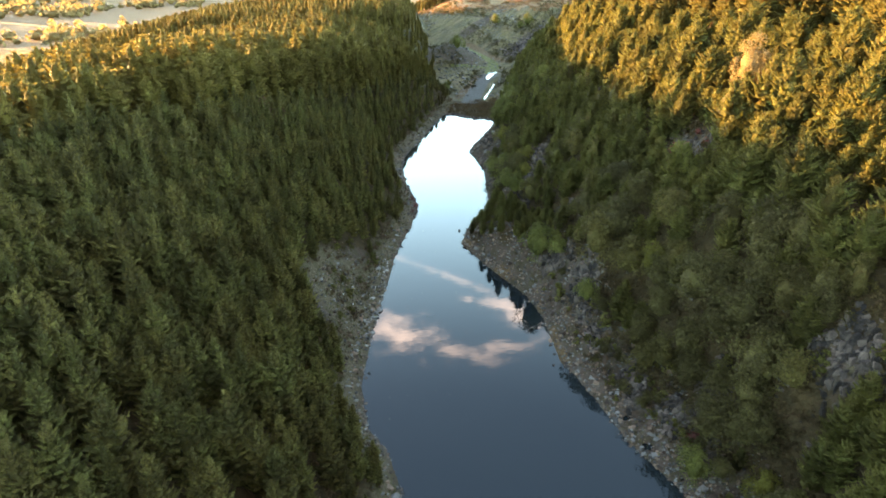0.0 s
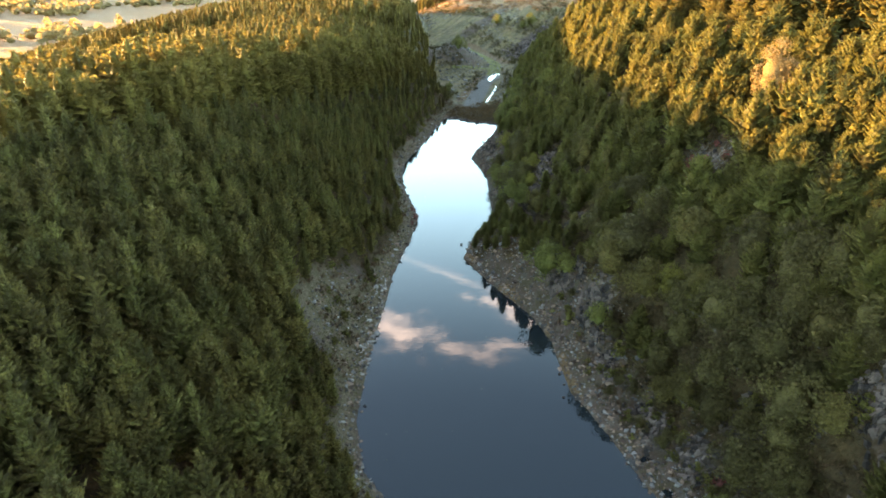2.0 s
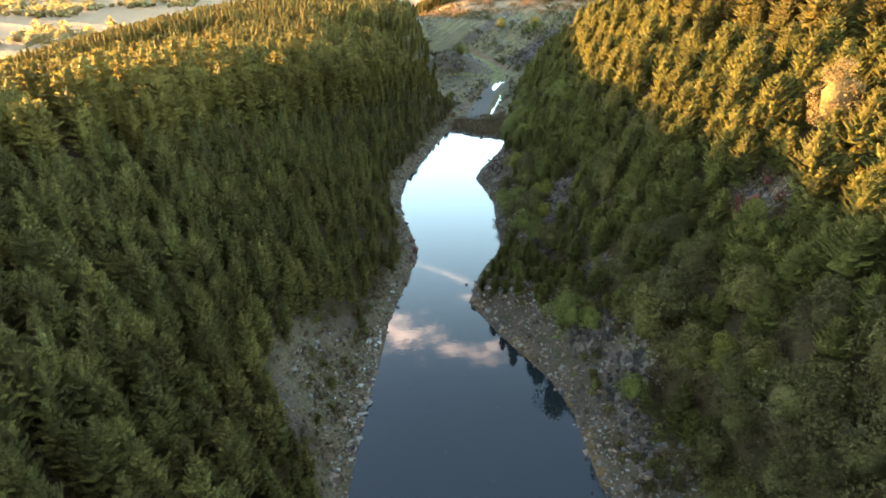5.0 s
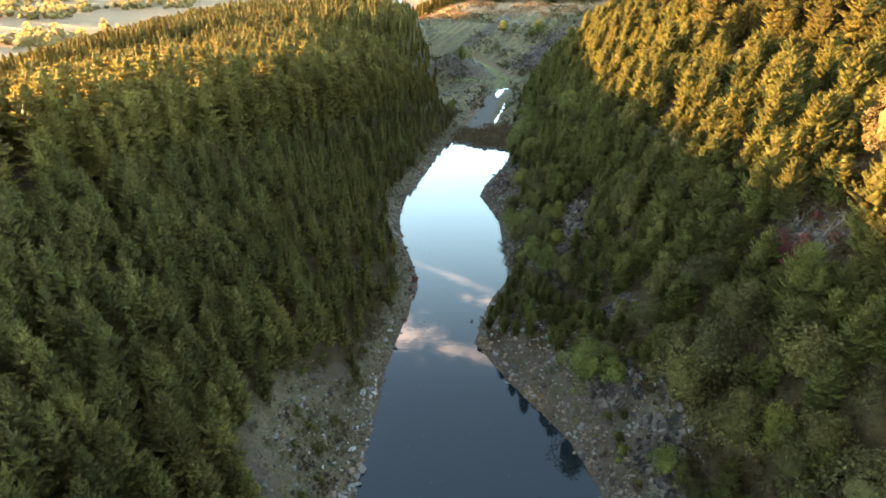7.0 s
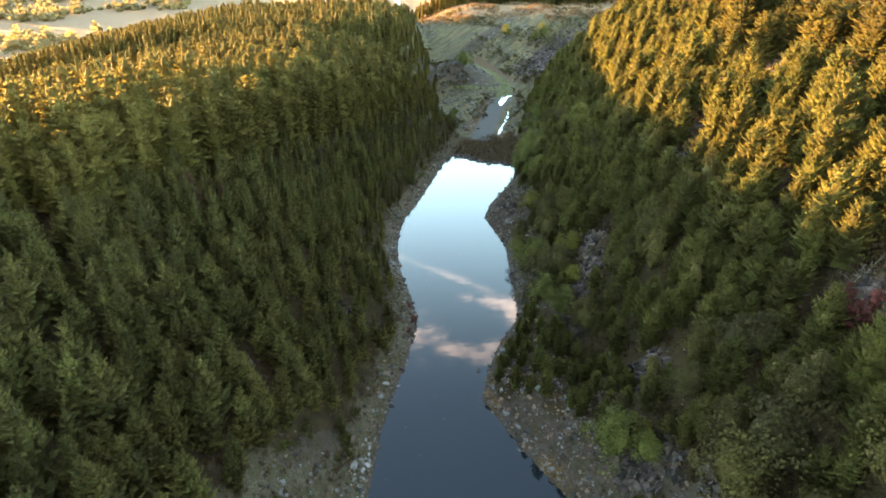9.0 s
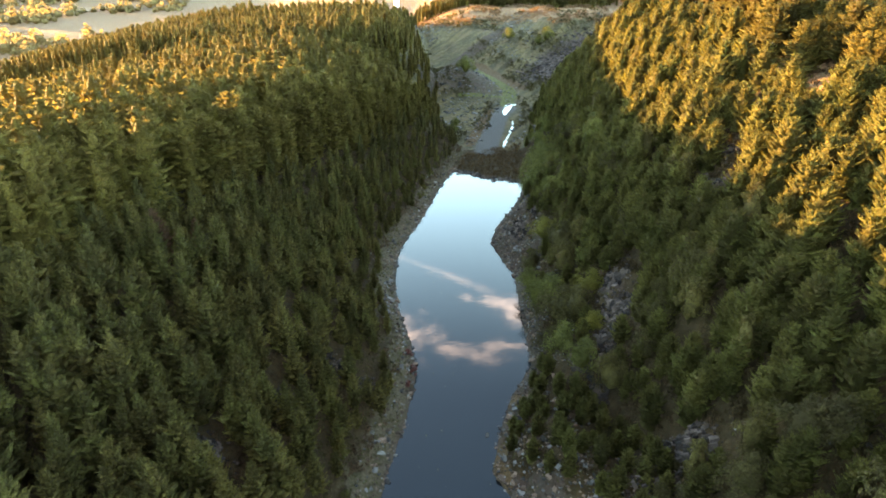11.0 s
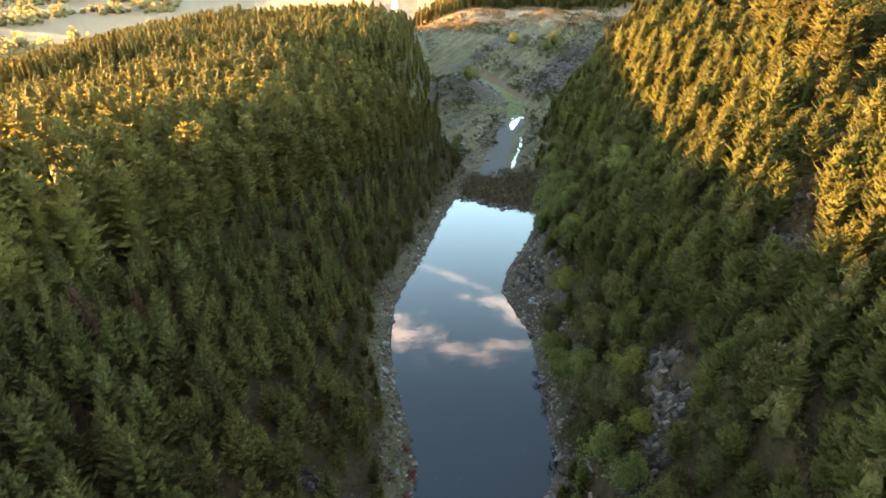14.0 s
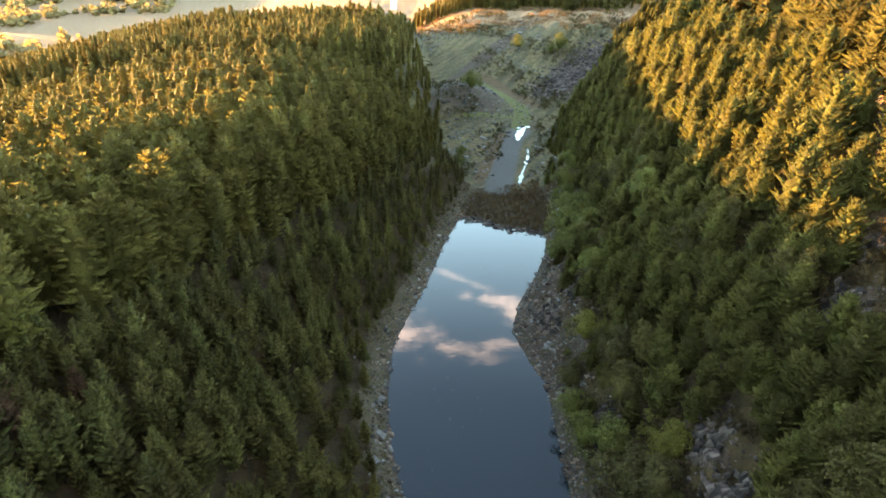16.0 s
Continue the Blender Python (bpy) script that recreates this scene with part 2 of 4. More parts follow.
STONE = plain("slate_stone", rgb(0.022, 0.019, 0.017), rgb(0.138, 0.124, 0.112), 0.9, 0.8, 0.04, 0.7)
CRAG = plain("crag_stone", rgb(0.013, 0.009, 0.008), rgb(0.112, 0.078, 0.064), 1.6, 0.9, 0.12, 0.5)
RUST_STONE = plain("rusty_stone", rgb(0.030, 0.016, 0.010), rgb(0.170, 0.105, 0.072), 0.9, 0.85, 0.04, 0.7)


# ---- shapes ----
def value_noise(x, y, seed=0):
    """Smooth noise in 0..1 on arrays."""
    xi, yi = np.floor(x).astype(np.int64), np.floor(y).astype(np.int64)
    fx, fy = x - xi, y - yi
    fx, fy = fx * fx * (3 - 2 * fx), fy * fy * (3 - 2 * fy)

    def h(i, j):
        k = (i * 374761393 + j * 668265263 + seed * 974711) & 0xFFFFFFFF
        k = ((k ^ (k >> 13)) * 1274126177) & 0xFFFFFFFF
        return ((k ^ (k >> 16)) & 0xFFFF) / 65535.0

    return (h(xi, yi) * (1 - fx) + h(xi + 1, yi) * fx) * (1 - fy) + (h(xi, yi + 1) * (1 - fx) + h(xi + 1, yi + 1) * fx) * fy


def fbm(x, y, scale, octaves=4, seed=0):
    total, amp, s = 0.0, 0.5, scale
    for o in range(octaves):
        total = total + amp * (value_noise(x * s, y * s, seed + o * 17) - 0.5)
        amp, s = amp * 0.5, s * 2.03
    return total


# the two shores, as the water's edge goes: y along the lake, x across
LEFT_Y = (-60, 30, 43, 49, 52, 59, 72, 86, 93, 99, 106, 114.6, 121, 130, 138, 147, 154, 162, 170, 180, 189, 199, 203, 245, 305, 420)
LEFT_X = (-8, -4, -4, -6, -8.3, -9.8, -9.7, -8.6, -8.2, -7.3, -6, -5.1, -6.2, -8.5, -9.4, -9.5, -8, -5.8, -4.2, -2.1, 0.5, 3.4, 5, -4, -9, -9)
RIGHT_Y = (-60, 30, 43, 50, 56, 61, 64, 70, 75, 81, 85, 90, 98.4, 104.5, 110, 115.8, 134, 140, 144, 151, 158, 166, 174, 181, 191, 199, 203, 237, 288, 321, 420)
RIGHT_X = (26, 25, 23.4, 19.7, 18, 16.3, 14.9, 14.5, 14.2, 12.4, 10.2, 7.3, 3.3, 4.6, 6.4, 9.4, 9.6, 9.7, 8.3, 6.7, 8.3, 11.8, 14.6, 16, 18.2, 18, 17, 23, 43, 55, 80)
LAKE_END = 201.0                   # beyond it dry land; a strip of brown marsh lies before it


def shores(y):
    xl, xr = np.interp(y, LEFT_Y, LEFT_X), np.interp(y, RIGHT_Y, RIGHT_X)
    base_l = np.interp(y, (-60, 43, 60, 150, 200, 245, 305, 420), (-7, -6, -9, -8, 2, -4, -9, -9))
    base_r = np.interp(y, (-60, 43, 60, 80, 100, 150, 180, 200, 237, 288, 321, 420), (27, 24, 17.5, 14, 12, 11, 16, 18, 23, 43, 55, 80))
    return xl, xr, base_l, base_r


def marsh_edge(x, y):
    return 189.0 - 0.55 * (x - 1.2) + 5.0 * fbm(x, y, 0.22, 3, 71)


def smooth(a, lo, hi):
    k = np.clip((a - lo) / (hi - lo), 0, 1)
    return k * k * (3 - 2 * k)


def slopes(x, y):
    """How far up either bank a place lies: metres from the left and the right shore, negative over the water."""
    xl, xr, bl, br = shores(y)
    wob = 2.5 * fbm(x, y, 0.12, 3, 5)
    dl, dr = xl - x, x - xr
    return dl + (bl - xl) * smooth(dl, 2, 14) + wob * smooth(dl, 1, 6), dr + (xr - br) * smooth(dr, 2, 14) + wob * smooth(dr, 1, 6)


def margins(y):
    """How far the bare stony shore reaches up from the water on either side."""
    return (np.interp(y, (40, 62, 68, 84, 91, 100, 200), (1.3, 1.8, 8.2, 7.2, 2.4, 1.7, 1.7)),
            np.interp(y, (40, 60, 75, 88, 96, 99, 112, 138, 142, 158, 163, 200), (4.5, 6.5, 6.5, 5.0, 1.6, 0.7, 0.9, 1.6, 5.0, 5.0, 0.9, 0.9)))


def ground_z(x, y):
    x, y = np.asarray(x, float), np.asarray(y, float)
    dl, dr = slopes(x, y)
    left = np.interp(dl, (0, 3, 6, 10, 15, 20, 26, 32, 40, 60, 80, 110, 140, 220, 700, 5000), (0, 1.9, 4.9, 8.8, 12.2, 14.5, 16.6, 18.2, 19.4, 18.6, 16.0, 9.5, 1.5, -22, -38, -42))
    right = np.interp(dr, (0, 2, 5, 8, 12, 18, 24, 30, 40, 60, 100, 200, 700, 5000), (0, 1.4, 6.0, 9.8, 13.6, 18, 22.2, 26.6, 31.5, 36, 43, 50, 60, 80))
    near = np.interp(dr, (0, 3, 6, 9, 13, 18, 24, 30, 40, 60, 100, 200, 700, 5000), (0, 0.7, 1.8, 5.5, 12.0, 17.5, 22.2, 26.6, 31.5, 36, 43, 50, 60, 80))
    right = near + (right - near) * smooth(y, 62, 80)
    far = smooth(y, 230, 330)
    left = left * np.interp(y, (110, 190), (1.0, 0.90)) * (1 - 0.15 * far)
    left = left + smooth(dl, 22, 40) * 2.0 * (1 - smooth(y, 112, 150))
    right = right * (1 - 0.30 * far)
    inside = np.minimum(np.minimum(-dl, -dr), marsh_edge(x, y) - y)
    bed = np.where(inside > 0, -np.clip(inside * 0.35, 0, 2.5), np.clip(-inside * 0.05, 0, 0.3))
    head = np.interp(y, (LAKE_END, 206, 250, 285, 310, 345, 368, 400, 700, 5000), (0, 0.35, 1.3, 3.0, 6.5, 13, 16.2, 16.0, 15, 10))
    head = head * np.interp(-x, (40, 100, 124, 145, 165, 190, 260, 900), (1.0, 0.70, 0.54, 0.36, 0.08, -0.25, -1.3, -2.2))
    z = np.where(dl > dr, left, right)
    z = np.where(np.maximum(dl, dr) < 0, np.where(y < LAKE_END, bed, 0.0), z)
    k = 1.5
    head = np.where(y < LAKE_END, -9.0, head)
    z = np.where(y > LAKE_END, np.maximum(z, head) + k * np.exp(-np.abs(z - head) / k) * 0.4, z)
    # a wooded spur of the left hill, and lower land behind it
    z = np.where(y > 205, np.maximum(z, np.interp(-x, (60, 100, 120, 150, 200), (17.8, 16.0, 12.0, 5.0, -11.0)) * smooth(-x, 2, 16) * smooth(y, 212, 245) * (1 - smooth(y, 322, 372))), z)
    z = z - 9.0 * smooth(-x, -14, 22) * smooth(y, 338, 378) * (1 - smooth(y, 600, 900))
    # the spoil heap beside the track at the valley's head
    z = z + 5.5 * np.exp(-(((x - 4) / 9) ** 2 + ((y - 272) / 13) ** 2)) + 4.0 * np.exp(-(((x + 6) / 8) ** 2 + ((y - 262) / 12) ** 2))
    rise = smooth(np.maximum(dl, dr), 0.5, 6)
    craggy = smooth(dr, 0.4, 2.5) * (1 - smooth(dr, 11, 17)) * (y < 200)
    z = z + rise * (1.8 * fbm(x, y, 0.09, 4, 1) + 0.7 * fbm(x, y, 0.5, 3, 2)) + craggy * 3.8 * fbm(x, y, 0.33, 3, 8)
    z = z + smooth(y, 285, 330) * (1 - smooth(y, 380, 420)) * (4.0 * fbm(x, y * 0.22, 0.09, 5, 11) + 3.0 * np.abs(fbm(x - 0.55 * y, y * 0.15, 0.16, 3, 14)))
    z = z + smooth(np.abs(x), 300, 900) * 60 * fbm(x, y, 0.004, 3, 21)
    return z


def mesh_of(name, verts, faces, mat, flat=True):
    """One mesh from arrays of points and of triangles or quads."""
    me = bpy.data.meshes.new(name)
    verts, faces = np.asarray(verts, np.float32), np.asarray(faces, np.int32)
    me.vertices.add(len(verts))
    me.vertices.foreach_set("co", verts.ravel())
    me.loops.add(faces.size)
    me.loops.foreach_set("vertex_index", faces.ravel())
    me.polygons.add(len(faces))
    me.polygons.foreach_set("loop_start", np.arange(len(faces), dtype=np.int32) * faces.shape[1])
    me.update(calc_edges=True)
    if flat:
        me.shade_flat()
    else:
        me.shade_smooth()
    me.materials.append(mat)
    return me


def put(shapes):
    """Joins (points, triangles) pairs."""
    vs, fs, n = [], [], 0
    for v, f in shapes:
        vs.append(v)
        fs.append(f + n)
        n += len(v)
    return np.concatenate(vs), np.concatenate(fs)


def tube(path, radii, sides=6):
    """A tapered round limb along a path."""
    path = np.asarray(path, float)
    t = np.gradient(path, axis=0)
    t /= np.linalg.norm(t, axis=1)[:, None] + 1e-9
    a = np.cross(t, (0.31, 0.95, 0.11))
    a /= np.linalg.norm(a, axis=1)[:, None] + 1e-9
    b = np.cross(t, a)
    ang = np.arange(sides) * 2 * math.pi / sides
    ring = a[:, None] * np.cos(ang)[None, :, None] + b[:, None] * np.sin(ang)[None, :, None]
    v = (path[:, None] + ring * np.asarray(radii)[:, None, None]).reshape(-1, 3)
    f = []
    for i in range(len(path) - 1):
        for j in range(sides):
            p, q = i * sides + j, i * sides + (j + 1) % sides
            f += [(p, q, q + sides), (p, q + sides, p + sides)]
    return v, np.array(f)


def unit(a):
    return a / (np.linalg.norm(a, axis=-1, keepdims=True) + 1e-9)


def blades(rng, at, way, count, length, width, spread):
    """Bunches of narrow needles round the ways given: one triangle each."""
    at, way = np.repeat(at, count, 0), np.repeat(way, count, 0)
    n = len(at)
    tip = unit(way + spread * rng.normal(size=(n, 3)))
    side = unit(np.cross(tip, rng.normal(size=(n, 3))))
    ln = (length * rng.uniform(0.7, 1.25, n))[:, None]
    foot = at - tip * ln * 0.15
    v = np.stack([foot + side * width / 2, foot - side * width / 2, at + tip * ln], 1).reshape(-1, 3)
    return v, np.arange(3 * n).reshape(-1, 3)


def pine_shape(rng, height, radius, first, whorls, arms, tufts, lift, outline, wild, plump, shoot, core, fine=1.0):
    """A conifer: whorls of tapering boughs round a straight stem, upright shoots on them, a pointed leader. Returns trunk and crown."""
    bend = rng.normal(0, 0.008, 2)
    zs = np.array([0, 0.2, 0.5, 0.8, 0.97] if whorls > 7 else [0, 0.5, 0.97]) * height
    axis = np.stack([bend[0] * zs * zs / height, bend[1] * zs * zs / height, zs], 1)
    trunk = [tube(axis, np.interp(zs / height, (0, 0.2, 0.5, 0.8, 1), (0.016, 0.013, 0.010, 0.005, 0.002)) * height, 6 if whorls > 7 else 3)]
    rise = first + (0.95 - first) * np.linspace(0, 1, whorls) ** 0.88
    gap = (0.95 - first) * height / whorls
    z = np.repeat(rise * height, arms) + rng.normal(0, 0.20 * gap, whorls * arms)
    n = len(z)
    turn = np.repeat(rng.uniform(0, 6.28, whorls), arms) + (np.tile(np.arange(arms), whorls) + rng.normal(0, 0.22, n)) * 6.283 / arms
    out = np.stack([np.cos(turn), np.sin(turn), 0 * turn], 1)
    side = np.stack([-np.sin(turn), np.cos(turn), 0 * turn], 1)
    up = np.array((0, 0, 1.0))
    reach = radius * np.interp(z / height, *outline) * rng.uniform(1 - 2.2 * wild, 1 + wild, n) * np.repeat(rng.uniform(1 - wild, 1 + wild, whorls), arms)
    root = np.stack([np.interp(z, zs, axis[:, 0]), np.interp(z, zs, axis[:, 1]), z], 1)
    line = out * reach[:, None] + up * (reach * (lift * rng.uniform(0.5, 1.3, n) + 0.5 * np.clip(z / height - 0.6, 0, 1)))[:, None]
    w = (plump * (0.26 * reach + 0.07 * radius))[:, None]
    belly = root + line * 0.58 - up * 0.10 * reach[:, None]
    tip = root + line
    v = np.stack([root + line * 0.05, belly + side * w, belly + up * w * 0.75, belly - side * w, belly - up * w * 0.4, tip], 1).reshape(-1, 3)
    one = np.array([(0, 2, 1), (0, 3, 2), (0, 4, 3), (0, 1, 4), (5, 1, 2), (5, 2, 3), (5, 3, 4), (5, 4, 1)])
    if tufts < 4:
        one = one[[0, 1, 4, 5]]
    shapes = [(v, (one[None] + 6 * np.arange(n)[:, None, None]).reshape(-1, 3))]
    shapes.append(tube([axis[-1] - (0, 0, 0.12 * height), axis[-1] - (0, 0, 0.06 * height), axis[-1] + (0, 0, 0.03 * height)], (0.06 * radius, 0.11 * radius, 0.004), 4))
    # ragged skirts of foliage round the stem
    tiers, sides = max(4, whorls // 2), 6 if whorls > 5 else 5
    low = np.linspace(first * 0.7, 0.86, tiers)
    k = np.stack([low, low + 0.80 * (low[1] - low[0])], 1).ravel().clip(0, 0.985)
    girth = core * radius * np.interp(k, *outline) * np.tile((1.0, 0.58), tiers)
    spin = rng.uniform(0, 6.28, 2 * tiers)[:, None] * 0.15 + np.arange(sides)[None] * 6.283 / sides
    ragged = girth[:, None] * rng.uniform(0.78, 1.18, (2 * tiers, sides))
    drop = np.tile((-0.25, 0.0), tiers)[:, None] * ragged * rng.uniform(0.3, 1.2, (2 * tiers, sides))
    v = np.stack([np.interp(k * height, zs, axis[:, 0])[:, None] + ragged * np.cos(spin), np.interp(k * height, zs, axis[:, 1])[:, None] + ragged * np.sin(spin), (k * height)[:, None] + drop], 2).reshape(-1, 3)
    i, j = np.arange(2 * tiers - 1)[:, None] * sides, np.arange(sides)[None]
    p, q = (i + j).ravel(), (i + (j + 1) % sides).ravel()
    shapes.append((v, np.concatenate([np.stack([p, q, q + sides], 1), np.stack([p, q + sides, p + sides], 1)])))
    if tufts:
        i = np.repeat(np.arange(n), tufts)
        m = len(i)
        s = rng.uniform(0.42, 1.02, (m, 1))
        across = rng.uniform(-1, 1, (m, 1)) * w[i] * np.clip(2.2 * (1.05 - s), 0.1, 1)
        at = root[i] + line[i] * s + side[i] * across + up * w[i] * 0.45 * (1 - np.abs(s - 0.55))
        way = unit(out[i] * 0.75 + side[i] * rng.normal(0, 0.35, (m, 1)) + up * shoot)
        shapes.append(blades(rng, at, way, 1, fine * (0.16 * reach[i] + 0.10 * radius), fine * (0.075 * reach[i] + 0.042 * radius)[:, None] * (7.0 / (tufts + 3.0)) ** 0.5, 0.22))
    return put(trunk), put(shapes)


YOUNG = ((0, 0.10, 0.25, 0.5, 0.75, 0.92, 1.0), (0.75, 1.0, 0.98, 0.76, 0.46, 0.20, 0.06))
BUSHY = ((0, 0.12, 0.35, 0.6, 0.8, 0.93, 1.0), (0.8, 1.0, 1.0, 0.82, 0.55, 0.30, 0.10))
BROAD = ((0, 0.2, 0.4, 0.6, 0.8, 0.93, 1.0), (0.7, 0.95, 1.0, 0.86, 0.62, 0.36, 0.12))
TALL = ((0, 0.2, 0.36, 0.55, 0.78, 0.92, 1.0), (0.8, 1.0, 1.0, 0.90, 0.70, 0.46, 0.16))


def young_pine(rng, q):
    whorls, arms, tufts = ((13, 7, 6), (11, 6, 4), (9, 5, 3), (5, 4, 0))[q]
    return pine_shape(rng, 6.3, 1.46, 0.06, whorls, arms, tufts, 0.50, YOUNG, 0.14, (0.72, 0.8, 0.9, 1.1)[q], 1.2, (0.5, 0.55, 0.65, 0.75)[q])


def bushy_pine(rng, q):
    whorls, arms, tufts = ((12, 9, 6), (12, 8, 5), (10, 7, 3), (5, 5, 0))[q]
    return pine_shape(rng, 5.0, 1.50, 0.05, whorls, arms, tufts, 0.55, BUSHY, 0.13, (0.52, 0.54, 0.60, 1.0)[q], 1.25, (0.72, 0.75, 0.78, 0.8)[q], (0.66, 0.68, 0.74, 1.0)[q])


def tall_pine(rng, q):
    whorls, arms, tufts = ((14, 7, 6), (11, 6, 4), (9, 6, 3), (7, 5, 2))[q]
    return pine_shape(rng, 11.0, 2.3, 0.16, whorls, arms, tufts, 0.12, TALL, 0.15, (0.58, 0.62, 0.68, 0.8)[q], 0.8, (0.55, 0.56, 0.58, 0.62)[q], 0.8)


def broad_pine(rng, q):
    whorls, arms, tufts = ((15, 11, 7), (14, 10, 6), (12, 8, 4), (6, 5, 0))[q]
    return pine_shape(rng, 9.0, 2.7, 0.14, whorls, arms, tufts, 0.26, BROAD, 0.24, (0.38, 0.40, 0.46, 1.2)[q], 0.9, 0.58, 0.52)


def leafy(rng, height, radius, stems, lobes, leaves, size, droop=0.0, inner=0.52):
    """A broadleaved tree or bush: forked limbs, a shaded inner mass and lobes of small leaves over it. Returns limbs and crown."""
    limbs, vs = [], []
    foot = np.array([0, 0, 0.0])
    ends = []
    for k in range(lobes):
        a, lat = rng.uniform(0, 6.28), rng.uniform(1.0, 1.5) if k % 5 == 0 else math.asin(rng.uniform(0.0, 1.0)) * rng.uniform(0.7, 1.0)
        r = radius * rng.uniform(0.35, 0.95) * math.cos(lat)
        ends.append((np.array([r * math.cos(a), r * math.sin(a), height * (0.24 + 0.56 * math.sin(lat) * rng.uniform(0.8, 1.15))]), radius * rng.uniform(0.20, 0.44)))
    for k in range(stems):
        e = ends[k % lobes][0]
        mid = foot + (e - foot) * 0.5 + rng.normal(0, 0.06 * height, 3) * (1, 1, 0.3)
        limbs.append(tube([foot + rng.normal(0, 0.05, 3) * (1, 1, 0), mid, e], np.array([0.014, 0.008, 0.003]) * height, 5))
    # the inner mass
    lat, lon = np.meshgrid(np.linspace(-1.35, 1.45, 6), np.arange(8) * 6.283 / 8, indexing="ij")
    swell = rng.uniform(0.78, 1.12, lat.shape)
    v = np.stack([inner * radius * np.cos(lat) * np.cos(lon) * swell, inner * radius * np.cos(lat) * np.sin(lon) * swell, height * (0.40 + 0.62 * inner * np.sin(lat) * swell)], 2).reshape(-1, 3)
    i, j = np.arange(5)[:, None] * 8, np.arange(8)[None]
    p, q = (i + j).ravel(), (i + (j + 1) % 8).ravel()
    core = (v, np.concatenate([np.stack([p, q, q + 8], 1), np.stack([p, q + 8, p + 8], 1)]))
    per = leaves // lobes
    for c, r in ends:
        away = unit(c - np.array([0, 0, 0.3 * height]))
        d = unit(rng.normal(size=(per, 3)) + 0.8 * away + (0, 0, 0.25))
        p = c + d * (r * rng.uniform(0.55, 1.12, per) ** 0.7)[:, None] * (1, 1, 0.9)
        p[:, 2] = np.maximum(p[:, 2] - droop * rng.uniform(0, 1, per), 0.04 * height)
        nrm = unit(d + 0.5 * rng.normal(size=(per, 3)))
        u = unit(np.cross(nrm, rng.normal(size=(per, 3))))
        w = np.cross(nrm, u)
        k = (size * rng.uniform(0.6, 1.3, per))[:, None]
        vs.append(np.stack([p - u * k, p + w * k * 0.6, p + u * k, p - w * k * 0.6], 1).reshape(-1, 3))
    v = np.concatenate(vs)
    q = np.arange(len(v)).reshape(-1, 4)
    crown = (v, np.concatenate([q[:, [0, 1, 2]], q[:, [0, 2, 3]]]))
    return limbs, put([core, crown]) if inner else crown


def rock_shape(rng, flatness=0.55, cuts=7):
    """An angular block of slate: a lump cut by random planes."""
    bm = bmesh.new()
    bmesh.ops.create_cube(bm, size=1.0)
    for _ in range(cuts):
        d = Vector(unit(rng.normal(size=3)))
        geom = bm.verts[:] + bm.edges[:] + bm.faces[:]
        cut = bmesh.ops.bisect_plane(bm, geom=geom, plane_co=d * rng.uniform(0.36, 0.52), plane_no=d, clear_outer=True)
        edges = [g for g in cut["geom_cut"] if isinstance(g, bmesh.types.BMEdge)]
        if edges:
            bmesh.ops.contextual_create(bm, geom=edges)
    bmesh.ops.triangulate(bm, faces=bm.faces[:])
    bm.verts.ensure_lookup_table()
    v = np.array([p.co[:] for p in bm.verts]) * (1.0, rng.uniform(0.6, 0.95), flatness * rng.uniform(0.7, 1.2))
    f = np.array([[p.index for p in face.verts] for face in bm.faces])
    bm.free()
    return v, f


def spread_out(variants, at, turn, size, tilt=None):
    """Many copies of a few shapes, joined: at (n, 3), turn (n), size (n)."""
    out_v, out_f, n = [], [], 0
    pick = np.arange(len(at)) % len(variants)
    for k, (v, f) in enumerate(variants):
        m = pick == k
        if not m.any():
            continue
        c, s = np.cos(turn[m])[:, None], np.sin(turn[m])[:, None]
        sz = size[m] if size.ndim == 2 else np.repeat(size[m][:, None], 3, 1)
        x, y, z = v[:, 0][None] * sz[:, :1], v[:, 1][None] * sz[:, 1:2], v[:, 2][None] * sz[:, 2:]
        if tilt is not None:
            x, z = x + z * tilt[m][:, None], z - x * tilt[m][:, None]
        w = np.stack([x * c - y * s, x * s + y * c, z], 2) + at[m][:, None, :]
        out_v.append(w.reshape(-1, 3))
        out_f.append((f[None] + (np.arange(m.sum()) * len(v))[:, None, None] + n).reshape(-1, 3))
        n += m.sum() * len(v)
    return np.concatenate(out_v), np.concatenate(out_f)


def part(name, me, parent, label=""):
    ob = new(name, me)
    ob.parent = parent
    return tagged(ob, label) if label else ob


